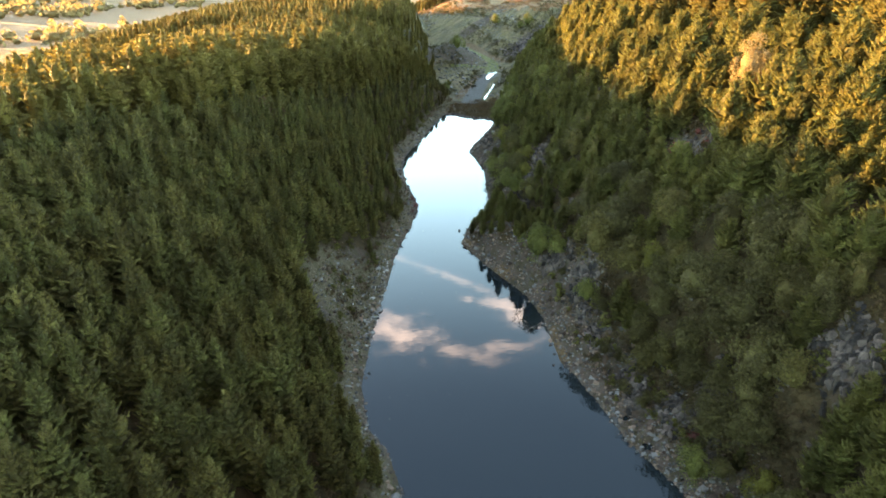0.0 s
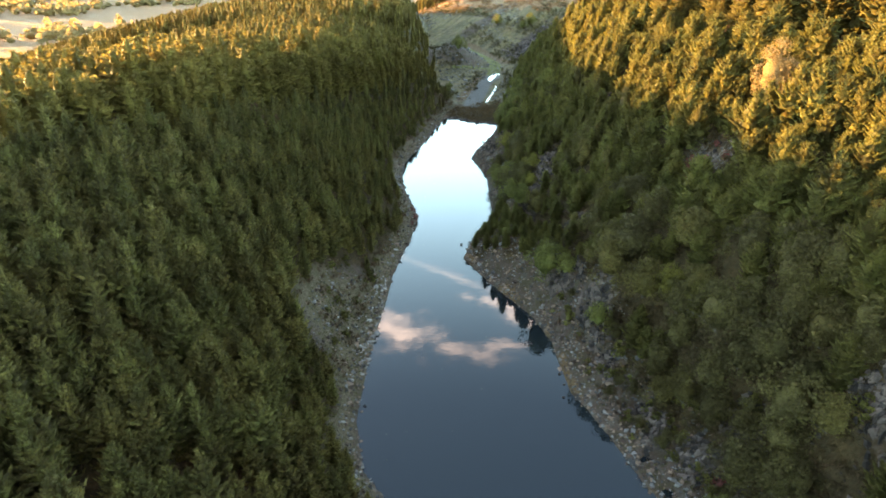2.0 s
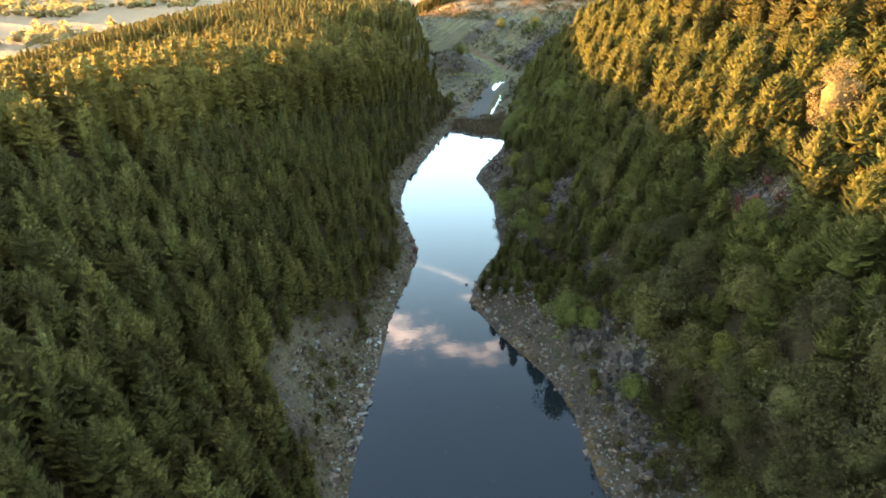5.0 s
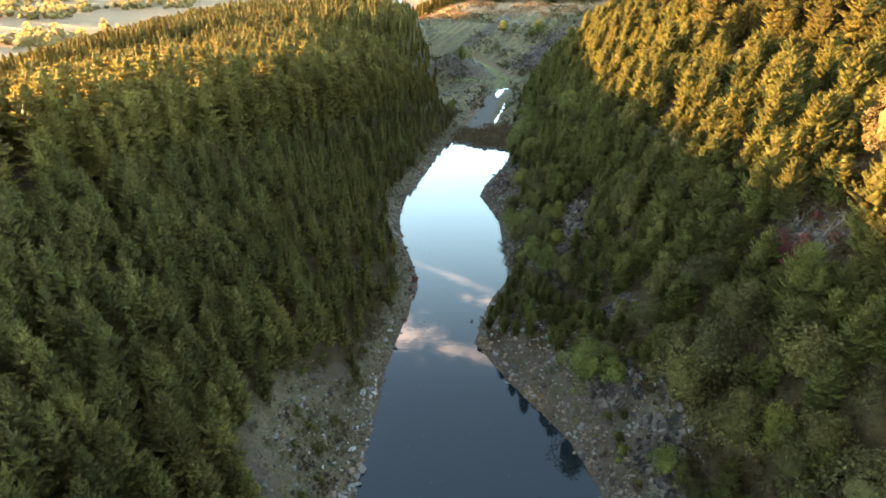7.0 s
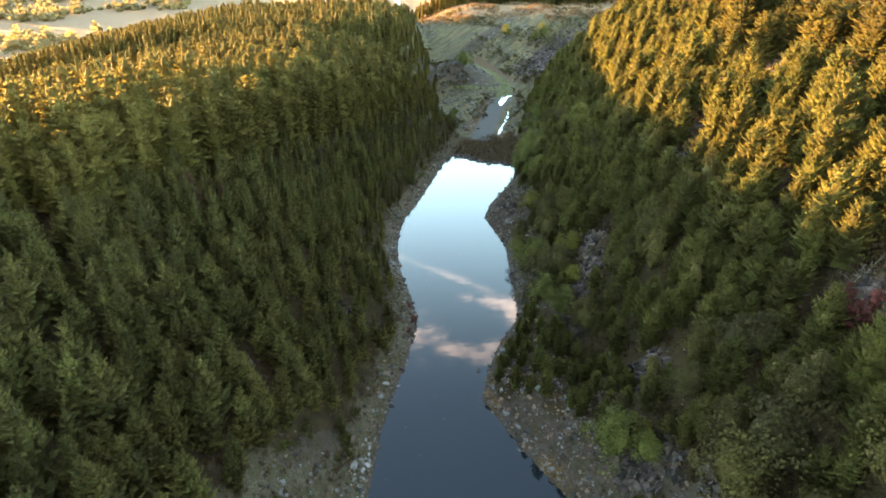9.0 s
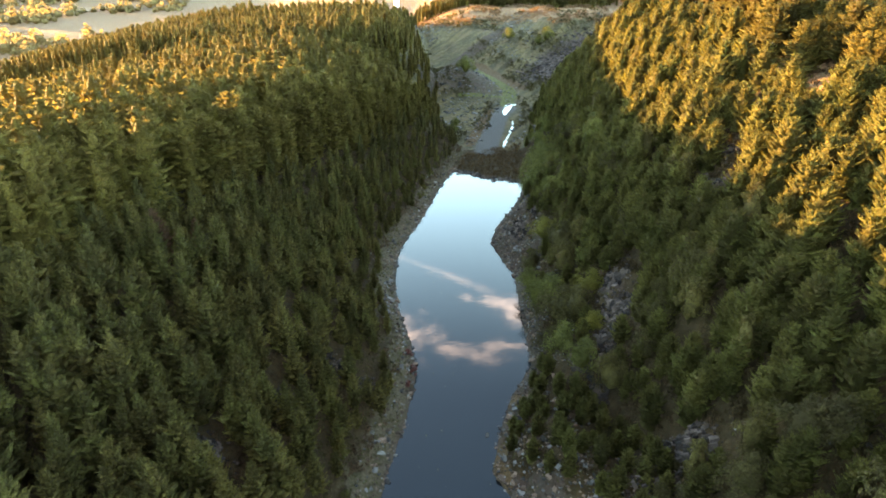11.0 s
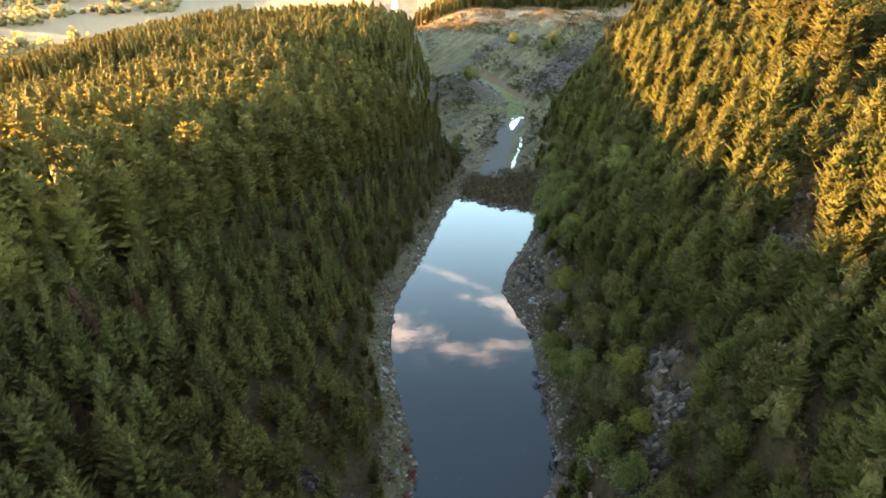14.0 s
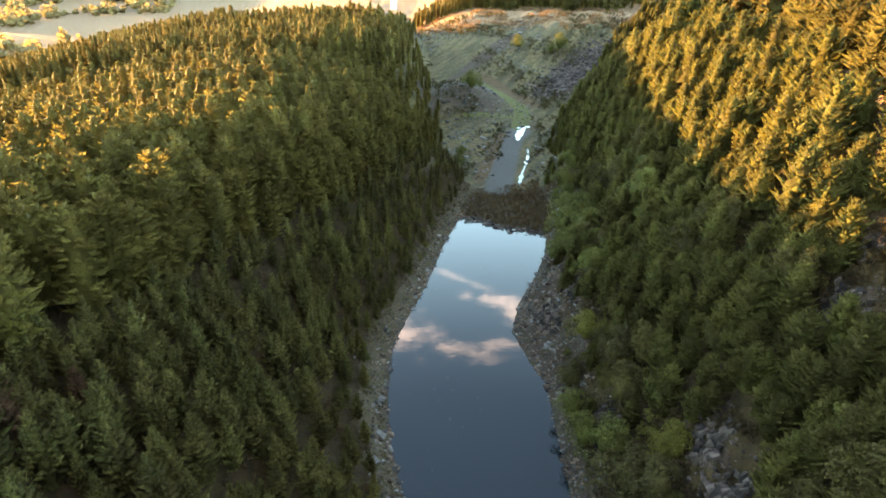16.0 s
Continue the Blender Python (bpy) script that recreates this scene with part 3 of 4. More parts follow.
# ---- the land and the lake ----
def build_ground():
    def steps(stops):
        out = []
        for (a, s), (b, _) in zip(stops, stops[1:]):
            out.append(np.arange(a, b, s))
        return np.concatenate(out + [[stops[-1][0]]])

    xs = steps([(-5000, 600), (-800, 60), (-200, 8), (-90, 2.5), (-45, 0.8), (65, 2.5), (120, 8), (240, 60), (900, 600), (5000, 1)])
    ys = steps([(-2000, 300), (-200, 25), (-50, 4), (25, 0.8), (205, 1.5), (420, 8), (600, 40), (1200, 300), (5000, 1)])
    gx, gy = np.meshgrid(xs, ys)
    gz = ground_z(gx, gy)
    nx, ny = len(xs), len(ys)
    i = (np.arange(ny - 1)[:, None] * nx + np.arange(nx - 1)[None]).ravel()
    me = mesh_of("ground", np.stack([gx, gy, gz], 2).reshape(-1, 3), np.stack([i, i + 1, i + nx + 1, i + nx], 1), GROUND, False)
    dl, dr = slopes(gx, gy)
    d = np.maximum(dl, dr)
    lake = gy < LAKE_END + 4
    rough = fbm(gx, gy, 0.25, 3, 33)
    xl, xr, bl, br = shores(gy)
    ml, mr = margins(gy)
    beyond = np.maximum(xl - gx - ml, gx - xr - mr)
    bank = lake * (1 - smooth(beyond + 5 * rough, 0.0, 2.0)) * (1 - smooth(gy - marsh_edge(gx, gy), -1, 0.5))
    bank = np.maximum(bank, np.exp(-(((gx + 15.5) / 6) ** 2 + ((gy - 76) / 9) ** 2) * 1.2))
    for cx, cy, r in BARE:
        bank = np.maximum(bank, np.exp(-(((gx - cx) ** 2 + (gy - cy) ** 2) / (0.62 * r) ** 2) + 1.6 * rough) * 0.95)
    head = smooth(gy, 200, 206) * (1 - smooth(gy, 360, 372)) * (1 - smooth(d, 8, 16) * (gy < 300))
    track = 0.8 * np.exp(-(((gx - 9 - (gy - 203) * 0.2) / 2.6) ** 2)) * smooth(gy, 200, 204) * (1 - smooth(gy, 246, 250))
    scree = head * np.maximum(smooth(fbm(gx - 0.5 * gy, gy * 0.25, 0.11, 5, 41), 0.03, 0.2) * 0.7, np.exp(-(((gx - 5) / 12) ** 2 + ((gy - 268) / 16) ** 2)))
    scree = np.maximum(scree, head * np.exp(-(((gx - 36 - (gy - 290) * 0.45) / 8) ** 2 + ((gy - 300) / 32) ** 2)))
    pale = np.exp(-(((gx + 15) / 5.5) ** 2 + ((gy - 77) / 8) ** 2)) + lake * (dl > dr) * np.exp(-((xl - gx - 1.8) / 2.2) ** 2) * 0.75
    # far valley floor paled too: its bright haze painted as light ground
    pale = np.maximum(pale, 0.6 * smooth(-gx, 120, 180) * smooth(fbm(gx, gy, 0.006, 3, 95), 0.06, -0.04))
    for (ax, ay), (bx, by) in zip(TRACK, TRACK[1:]):
        t = np.clip(((gx - ax) * (bx - ax) + (gy - ay) * (by - ay)) / ((bx - ax) ** 2 + (by - ay) ** 2), 0, 1)
        pale = np.maximum(pale, 0.40 * np.exp(-(np.hypot(gx - ax - t * (bx - ax), gy - ay - t * (by - ay)) / 1.7) ** 2))
    for cx, cy, r in SANDY:
        pale = np.maximum(pale, 0.9 * np.exp(-(((gx - cx) * 0.8 / r) ** 2 + ((gy - cy) / (1.5 * r)) ** 2) + 2.5 * rough))
    rim = smooth(gy + 14 * rough, 346, 362) * (gy < 900) + smooth(d, 33, 40) * (dr > dl)
    cover = np.stack([np.maximum(np.maximum(bank, scree), track), head, np.clip(rim, 0, 1), pale], 2).reshape(-1, 4)
    att = me.color_attributes.new("cover", "FLOAT_COLOR", "POINT")
    att.data.foreach_set("color", np.clip(cover, 0, 1).astype(np.float32).ravel())
    def strip(line, wide):
        out = np.zeros(gx.shape)
        for (ax, ay), (bx, by) in zip(line, line[1:]):
            t = np.clip(((gx - ax) * (bx - ax) + (gy - ay) * (by - ay)) / ((bx - ax) ** 2 + (by - ay) ** 2), 0, 1)
            out = np.maximum(out, np.exp(-(np.hypot(gx - ax - t * (bx - ax), gy - ay - t * (by - ay)) / wide) ** 2))
        return out

    wet = strip(((9, 203), (12, 220), (15, 236), (18, 243)), 3.4)
    green = np.maximum(strip(((18, 247), (20.5, 258), (20.5, 266), (14, 282), (9, 290)), 2.6), 0.8 * strip(((20, 256), (10, 256), (4, 254)), 1.6))
    shore = lake * np.exp(-((gx - xr - 0.5) / 0.9) ** 2) * smooth(fbm(gx, gy, 0.13, 3, 37), -0.08, 0.08) * (gy < 110)
    edge = np.maximum(strip(((5, 207), (8.5, 222), (12.5, 240)), 1.6), strip(((25, 268), (18, 284), (12, 296)), 3.0))
    more = np.stack([wet, green, np.maximum(edge, 0.9 * shore), 0 * wet], 2).reshape(-1, 4)
    att = me.color_attributes.new("valley", "FLOAT_COLOR", "POINT")
    att.data.foreach_set("color", np.clip(more, 0, 1).astype(np.float32).ravel())
    tagged(new("ground", me), "brown forest floor with stony grey banks and rough grass", "ground", kind="structure")


# bare ground on the slopes: slides, ledges and clearings (x, y, radius)
BARE = ((-21.1, 89.8, 2.0), (-18.1, 100.3, 1.2), (-13.8, 108.6, 1.3), (-10.5, 108.3, 1.0), (-22.7, 120.6, 1.6), (35.4, 86.8, 4.3), (19.8, 92.7, 2.2), (19.2, 118.6, 3.0), (17.7, 113.6, 2.4), (33.7, 156.0, 2.4), (31.8, 125.5, 3.6),
        (35.9, 131.9, 1.8), (19.5, 75.4, 2.8), (37.2, 45.8, 4.0), (29.1, 51.9, 3.0), (10.9, 148.8, 3.0), (15.7, 83.3, 1.4))
# bushes and trees that stand clear of the pines (x, y, size)
WILLOWS = ((24.0, 71.2, 1.45), (28.7, 61.3, 1.6), (31.4, 55.6, 1.7), (23.8, 59.7, 1.0), (27.1, 55.1, 1.2), (31.4, 50.4, 1.6), (21.2, 76.4, 1.5), (24.1, 77.6, 1.7), (21.3, 86.7, 0.95), (29.5, 71.9, 1.5), (27.0, 80.1, 1.2),
           (26.1, 63.5, 1.15), (22.2, 80.5, 1.1), (25.0, 87.5, 1.2), (13.6, 120.2, 1.5), (15.3, 129.6, 1.2), (11.9, 116.6, 1.0), (11.8, 137, 0.9), (15.8, 104.5, 1.0), (34.5, 60, 1.4), (33, 66, 1.4), (28.5, 67, 1.2), (27.4, 57.6, 1.3), (29.6, 57.0, 1.2), (25.2, 58.0, 1.0), (30.8, 60.4, 1.2), (26.4, 66.5, 1.1), (33.4, 47.6, 1.1), (31.0, 45.8, 1.0), (14.6, 117.5, 1.2), (35, 54, 1.3))
GREENS = ((14.6, 85.4, 1.4), (17.2, 83.4, 0.8), (13.0, 124.5, 1.25), (11.6, 128.5, 1.0), (11.2, 133, 0.9), (12.0, 111.5, 0.9), (13.2, 107.5, 0.9), (19.6, 176, 1.5), (18.6, 166, 1.3), (21.2, 194, 1.3), (17.4, 172.6, 1.5), (14.6, 162.4, 1.2), (16.2, 151.2, 1.0), (25.4, 163, 1.5), (23.3, 200.6, 1.2), (20.4, 189, 1.2), (19.0, 181, 1.3), (27.5, 170, 1.1), (24.8, 45.1, 0.9))
YELLOWS = ((13.9, 141, 1.0), (16.8, 121.0, 1.05), (26.2, 69.0, 1.0), (15.6, 113.4, 0.75), (30, 41.9, 0.8))
# sandy clearings in the sun below the old pines (x, y, radius)
SANDY = ((47.8, 148.0, 1.7), (50.3, 165.1, 1.6), (51.5, 181.0, 1.3), (60.4, 205.5, 2.2), (49.1, 132.5, 1.7), (48.1, 154.5, 1.1), (45.5, 159.5, 0.9))
OPEN = tuple((x, y, 1.75 * k) for x, y, k in WILLOWS + GREENS + YELLOWS) + tuple((x - 0.7 * k, y - 0.7 * k, 1.75 * k) for x, y, k in SANDY) + ((23.1, 105.5, 2.4), (44.6, 92.0, 3.6), (43.0, 89.0, 2.5), (32.5, 83.0, 2.4), (18.6, 116.8, 2.8), (17.2, 112.0, 2.4), (14.0, 108.6, 2.0), (17.0, 108.2, 1.4))
TRACK = ((19, 252), (20.5, 275), (9.5, 290), (-4.5, 305), (-12, 330))
build_ground()

rng = np.random.default_rng(7)
wx, wy = np.linspace(-30, 45, 40), np.linspace(-60, 207, 120)
gx, gy = np.meshgrid(wx, wy)
i = (np.arange(119)[:, None] * 40 + np.arange(39)[None]).ravel()
lake = new("water", mesh_of("water", np.stack([gx, gy, gx * 0], 2).reshape(-1, 3), np.stack([i, i + 1, i + 41, i + 40], 1), WATER, False))
tagged(lake, "still dark blue lake that mirrors the evening sky", "water", kind="structure")


# ---- the trees ----
def scatter(x0, x1, y0, y1, gap, seed):
    r = np.random.default_rng(seed)
    gx, gy = np.meshgrid(np.arange(x0, x1, gap), np.arange(y0, y1, gap))
    p = np.stack([gx.ravel(), gy.ravel()], 1)
    p[:, 0] += (np.floor((p[:, 1] - y0) / gap) % 2) * gap * 0.5
    p += r.uniform(-0.46, 0.46, p.shape) * gap
    return p, r


def clear_of_bare(p, grow=1.0):
    ok = np.ones(len(p), bool)
    for cx, cy, r in BARE + OPEN:
        ok &= np.hypot(p[:, 0] - cx, p[:, 1] - cy) > r * grow
    return ok


def middle(p):
    """The stretch of the valley that is worth fine needles."""
    return (np.abs(p[:, 0]) < 0.8 * p[:, 1] + 14) & (p[:, 1] > 20)


def upper_edge(y):
    """How far up the right slope the old pines begin."""
    return np.interp(y, (90, 110, 130, 145, 180, 210, 250), (43, 40.5, 38.5, 35.5, 35.5, 38.5, 37.5))


def stand_edge(y):
    """x of the edge where the old pines on the left hill begin."""
    return np.interp(y, (20, 72, 82, 92, 103, 114, 131, 150, 165, 180, 192, 200, 225, 245, 265, 290, 320), (-80, -54.7, -51, -45.7, -40.5, -38, -31.5, -25.5, -19, -14, -11, -8, -3, -2.5, -6, -9, -13))


def make_things(name, crown_name, kinds, at, turn, size, label, category, group, crown_mat, bark):
    """Trees as things of their own: each has a trunk and a crown."""
    firsts = []
    for trunk, crown in kinds:
        root = new(name)
        for limb in trunk if isinstance(trunk, list) else [trunk]:
            part("stem" if isinstance(trunk, list) else "trunk", mesh_of(name + "_trunk", *limb, bark), root)
        part(crown_name, mesh_of(name + "_" + crown_name, *crown, crown_mat, False), root)
        firsts.append(tagged(root, label, category, group))
    for k in range(len(at)):
        s = size[k]
        m = pose(*at[k], 0, 0, math.degrees(turn[k])) @ Matrix.Diagonal((s, s, s * (0.92 + 0.16 * (k % 7) / 6), 1))
        if k < len(firsts):
            firsts[k].matrix_basis = m
        else:
            ob = copy_thing(firsts[k % len(firsts)], Matrix())
            ob.matrix_basis = m


def grow(kind, p, size, seed, mats, names, labels, things, tris):
    """Plants a wood: those by the water as things, the rest joined by how far off they stand."""
    r = np.random.default_rng(seed)
    at = np.concatenate([p, ground_z(p[:, 0], p[:, 1])[:, None] - 0.15], 1)
    turn = r.uniform(0, 6.28, len(p))
    xl, xr, bl, br = shores(p[:, 1])
    near = np.maximum(bl - p[:, 0], p[:, 0] - br) + 0.25 * np.maximum(0, p[:, 1] - 150) + 3.0 * np.maximum(0, 40 - p[:, 1])
    order = np.argsort(near)
    own = order[:things]
    rest = order[things:]
    reach = np.hypot(at[rest, 0], np.maximum(0, at[rest, 1] - 110)) + 2.0 * np.maximum(0, 25 - at[rest, 1])
    reach = reach + np.where(middle(p[rest]), 0, 400)
    if things:
        make_things(names[0], "crown", [kind(r, 0) for _ in range(5)], at[own], turn[own], size[own], labels[0], "tree", names[1], mats[0], mats[1])
    for q, lo, hi in ((0, -1, tris[0]), (1, tris[0], tris[1]), (2, tris[1], tris[2]), (3, tris[2], 1e9)):
        m = rest[(reach >= lo) & (reach < hi)]
        if not len(m):
            continue
        shapes = [kind(r, q) for _ in range(6)]
        tilt = r.normal(0, 0.03, len(m))
        wood = new(names[2])
        me = mesh_of(names[2] + "_crowns", *spread_out([s[1] for s in shapes], at[m], turn[m], size[m], tilt), mats[0], False)
        wood_v, wood_f = spread_out([s[0] for s in shapes], at[m], turn[m], size[m], tilt)
        part("crowns", me, wood)
        part("trunks", mesh_of(names[2] + "_trunks", wood_v, wood_f, mats[1]), wood)
        for c in wood.children:
            tagged(c, kind="stuff")
        tagged(wood, labels[1], "trees", kind="stuff")


# young pines on both banks
p, r = scatter(-92, 64, 28, 330, 2.05, 11)
dl, dr = slopes(p[:, 0], p[:, 1])
xl, xr, bl, br = shores(p[:, 1])
thick = fbm(p[:, 0], p[:, 1], 0.11, 3, 51)
ml, mr = margins(p[:, 1])
left_ok = (xl - p[:, 0] > ml + 0.6 + 5 * np.maximum(0, thick)) & (p[:, 0] > stand_edge(p[:, 1])) & (p[:, 1] < 235)
sand = (((p[:, 0] + 15.5) / 7.0) ** 2 + ((p[:, 1] - 76) / 10) ** 2) < 1
right_ok = (p[:, 0] - xr > mr + 0.4 + np.where((p[:, 1] > 88) & (p[:, 1] < 116), 0.5, 5) * np.maximum(0, thick)) & (dr < upper_edge(p[:, 1]) - 0.5 + 7 * thick) & (p[:, 1] < 322)
ok = (left_ok | right_ok) & (middle(p) | (r.uniform(size=len(p)) < 0.35)) & clear_of_bare(p) & (thick > -0.33)
ok &= r.uniform(size=len(p)) > np.where(p[:, 0] > xr, 0.09, 0.10)
ok &= ~((dr > 3) & (dr < 10) & (p[:, 1] < 64) & (r.uniform(size=len(p)) < 0.35))
ok &= ~((dr > 15) & (r.uniform(size=len(p)) < np.interp(dr, (15, 22), (0, 0.32))))
p, d, right = p[ok], np.maximum(dl, dr)[ok], (dr > dl)[ok]
size = np.clip(np.interp(d, (0, 3, 8, 14, 24, 60), (0.32, 0.6, 0.88, 0.98, 1.02, 1.1)) * np.where(right, 0.94, np.interp(p[:, 1], (55, 95, 140, 200), (1.14, 0.98, 0.80, 0.70))) * np.random.default_rng(3).normal(1.0, 0.20, len(p)), 0.25, 1.4)
size = np.where(right & (d > 15), np.clip(size * np.interp(d, (15, 24), (1.0, 1.2)) * np.random.default_rng(6).normal(1.0, 0.16, len(p)), 0.4, 1.75), size)
point = right & (p[:, 1] > 88) & (p[:, 1] < 116) & (p[:, 0] < 15)
size = np.where(point, np.clip(size, 0.48, 0.62), size)
grow(young_pine, p[~right], size[~right], 21, (NEEDLES, BARK), ("young_pine", "young pines on the bank", "pine_plantation"),
     ("slender young green pine with a pointed top", "dense plantation of young green pines on the slope"), 220, (27, 50, 140))
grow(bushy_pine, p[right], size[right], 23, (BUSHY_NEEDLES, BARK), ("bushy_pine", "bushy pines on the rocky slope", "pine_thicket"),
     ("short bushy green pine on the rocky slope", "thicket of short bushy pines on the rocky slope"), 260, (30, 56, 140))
# the same kind behind the end of the slope, along the rim
p, r = scatter(52, 112, 318, 402, 2.5, 15)
p = p[(p[:, 0] > 58 + 0.55 * (p[:, 1] - 322)) & (r.uniform(size=len(p)) < 0.85) & (fbm(p[:, 0], p[:, 1], 0.07, 3, 63) > -0.16)]
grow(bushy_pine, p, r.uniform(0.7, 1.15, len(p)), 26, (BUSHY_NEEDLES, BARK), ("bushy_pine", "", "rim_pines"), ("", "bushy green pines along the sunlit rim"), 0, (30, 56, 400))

# old pines on the left hill and along the top of the right slope
p, r = scatter(-185, 130, 30, 440, 2.7, 12)
dl, dr = slopes(p[:, 0], p[:, 1])
left_ok = (p[:, 0] < stand_edge(p[:, 1])) & (dl < 165) & (p[:, 1] < 335 - 0.9 * np.minimum(0, p[:, 0] + 34)) & ((dl > 4) | (p[:, 1] > 215))
gaps = fbm(p[:, 0], p[:, 1], 0.06, 3, 61)
right_ok = (dr > upper_edge(p[:, 1]) + 1.2) & (p[:, 0] < 90) & (gaps > -0.03) & (p[:, 1] < 330) & (r.uniform(size=len(p)) < 0.75)
ridge = (p[:, 1] > 396 + 60 * gaps) & (p[:, 0] > -16) & (gaps > -0.06)
crowd = np.interp(p[:, 1], (120, 190), (0.28, 0.0)) * (dl < 80)
ok = (left_ok | right_ok | ridge) & (r.uniform(size=len(p)) > np.where(left_ok, crowd, 0.1)) & clear_of_bare(p, 1.3) & (middle(p) | (r.uniform(size=len(p)) < 0.35))
p, d, right = p[ok], dl[ok], (p[ok][:, 0] > 20) & (p[ok][:, 1] < 400)
rank = np.where((p[:, 1] > 380) & (p[:, 0] > -40), 40, d)
size = np.clip(np.where(right, 1.0, np.interp(rank, (4, 10, 20, 40, 100), (0.5, 0.75, 1.0, 0.95, 0.72)) * np.interp(p[:, 1], (130, 200, 300), (1.0, 0.82, 0.70))) * np.random.default_rng(4).normal(1.0, 0.12, len(p)), 0.35, 1.6)
grow(tall_pine, p[~right], size[~right], 22, (PINE_NEEDLES, BARK), ("tall_pine", "old pines on the hill", "pine_forest"),
     ("tall dark green pine with layered boughs", "dense old pine forest on the hill"), 110, (30, 52, 80))
grow(broad_pine, p[right], size[right], 24, (OLD_NEEDLES, BARK), ("broad_pine", "old pines above the rocky slope", "ridge_pines"),
     ("broad old pine with heavy boughs in evening sun", "old broad pines along the sunlit ridge"), 60, (30, 62, 110))


DEAD_NEEDLES = foliage("dead_needles", rgb(0.060, 0.026, 0.014), rgb(0.17, 0.080, 0.042), rgb(0.12, 0.05, 0.03), 0.2, 0.2)
r = np.random.default_rng(25)
spots = np.array([(-32.4, 112.5), (-33.8, 114.8), (-30.6, 118.0)])
make_things("dead_pine", "crown", [young_pine(r, 0) for _ in range(3)], np.concatenate([spots, ground_z(spots[:, 0], spots[:, 1])[:, None] - 0.1], 1), np.array([0.4, 2.1, 4.0]), np.array([1.2, 0.9, 0.7]),
            "rust brown dead pine at the foot of the old stand", "tree", "dead pines", DEAD_NEEDLES, BARK)


# ---- broadleaved trees and bushes ----
def plant(kinds, spots, name, label, category, group, mat, bark, crown="crown"):
    """spots: rows of x, y, size."""
    spots = np.asarray(spots, float)
    at = np.concatenate([spots[:, :2], ground_z(spots[:, 0], spots[:, 1])[:, None] - 0.1], 1)
    make_things(name, crown, kinds, at, np.random.default_rng(len(spots)).uniform(0, 6.28, len(spots)), spots[:, 2], label, category, group, mat, bark)


r = np.random.default_rng(31)
bushes = [leafy(r, 4.2, 2.3, 3, 38, 2300, 0.105) for _ in range(5)]
birches = [leafy(r, 6.5, 1.7, 3, 22, 1300, 0.125, 0.5) for _ in range(3)]
shrubs = [leafy(r, 1.4, 0.9, 1, 9, 170, 0.12, 0.0, 0.3) for _ in range(3)]


def along(seed, count, side, d0, d1, y0, y1, s0, s1, avoid=True):
    """Random spots on one bank, d metres up from the water."""
    q = np.random.default_rng(seed)
    out = []
    while len(out) < count:
        y, d, sz = q.uniform(y0, y1), q.uniform(d0, d1), q.uniform(s0, s1)
        xl, xr, bl, br = shores(y)
        x = min(xl, bl) - d if side < 0 else max(xr, br) + d
        if avoid and not clear_of_bare(np.array([[x, y]]), 0.9)[0]:
            continue
        out.append((x, y, sz))
    return out


plant(bushes, WILLOWS[::3], "olive_bush", "olive brown bush turning in autumn on the rocky bank", "bush", "olive bushes on the bank", OLIVE_LEAVES, PALE_BARK)
plant(bushes, [w for k, w in enumerate(WILLOWS) if k % 3] + along(41, 26, 1, 3, 17, 66, 190, 0.7, 1.2) + along(47, 20, 1, 4, 20, 36, 66, 0.7, 1.4, False) + along(50, 24, 1, 1.2, 5.5, 44, 100, 0.3, 0.6, False), "willow_bush", "rounded grey-green willow bush on the rocky bank", "bush",
      "willow bushes on the banks", GREY_LEAVES, PALE_BARK)
plant(bushes, list(GREENS) + [(5.9, 268, 1.35), (42, 327, 1.3), (38, 322, 1.0), (26, 326, 1.3), (1.2, 217, 0.7), (1.8, 224, 0.6)] + along(42, 18, 1, 2, 14, 66, 200, 0.5, 0.95), "green_bush",
      "bright green leafy bush above the water", "bush", "green bushes on the banks", GREEN_LEAVES, PALE_BARK)
plant(birches, [(23.1, 105.5, 1.05), (24.5, 110, 0.9)] + along(43, 22, 1, 5, 20, 50, 190, 0.75, 1.15), "birch", "slender pale green birch among the pines", "tree", "birches on the slope",
      OLIVE_LEAVES, BARK)
plant(bushes, YELLOWS, "yellow_bush", "yellowing autumn bush on the rocky bank", "bush", "yellow bushes", YELLOW_LEAVES, PALE_BARK)
plant([leafy(r, 7.0, 2.3, 8, 30, 2600, 0.10, 0.4)], [(44.6, 92.0, 1.45)], "golden_birch", "golden autumn birch lit by low sun", "tree", "autumn birch", GOLD_LEAVES, PALE_BARK)
plant(shrubs, [(-5.6, 114, 1.0), (25.7, 48.5, 1.3), (33.1, 84.7, 1.9), (32.4, 86.5, 1.7), (33.6, 82.8, 1.5), (34.6, 85.6, 1.4), (36.5, 84.2, 1.1), (34.2, 88.4, 1.2), (37.2, 88.8, 0.9), (-5.9, 111.5, 0.7), (-6.3, 117.5, 0.8)], "red_shrub", "dark red autumn shrub on the bank", "shrub",
      "red shrubs", RED_LEAVES, BARK)
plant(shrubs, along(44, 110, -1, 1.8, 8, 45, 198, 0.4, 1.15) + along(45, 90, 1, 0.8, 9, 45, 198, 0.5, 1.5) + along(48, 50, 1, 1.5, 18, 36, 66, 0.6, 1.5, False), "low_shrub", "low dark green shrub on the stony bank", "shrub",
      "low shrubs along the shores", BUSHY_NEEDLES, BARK)

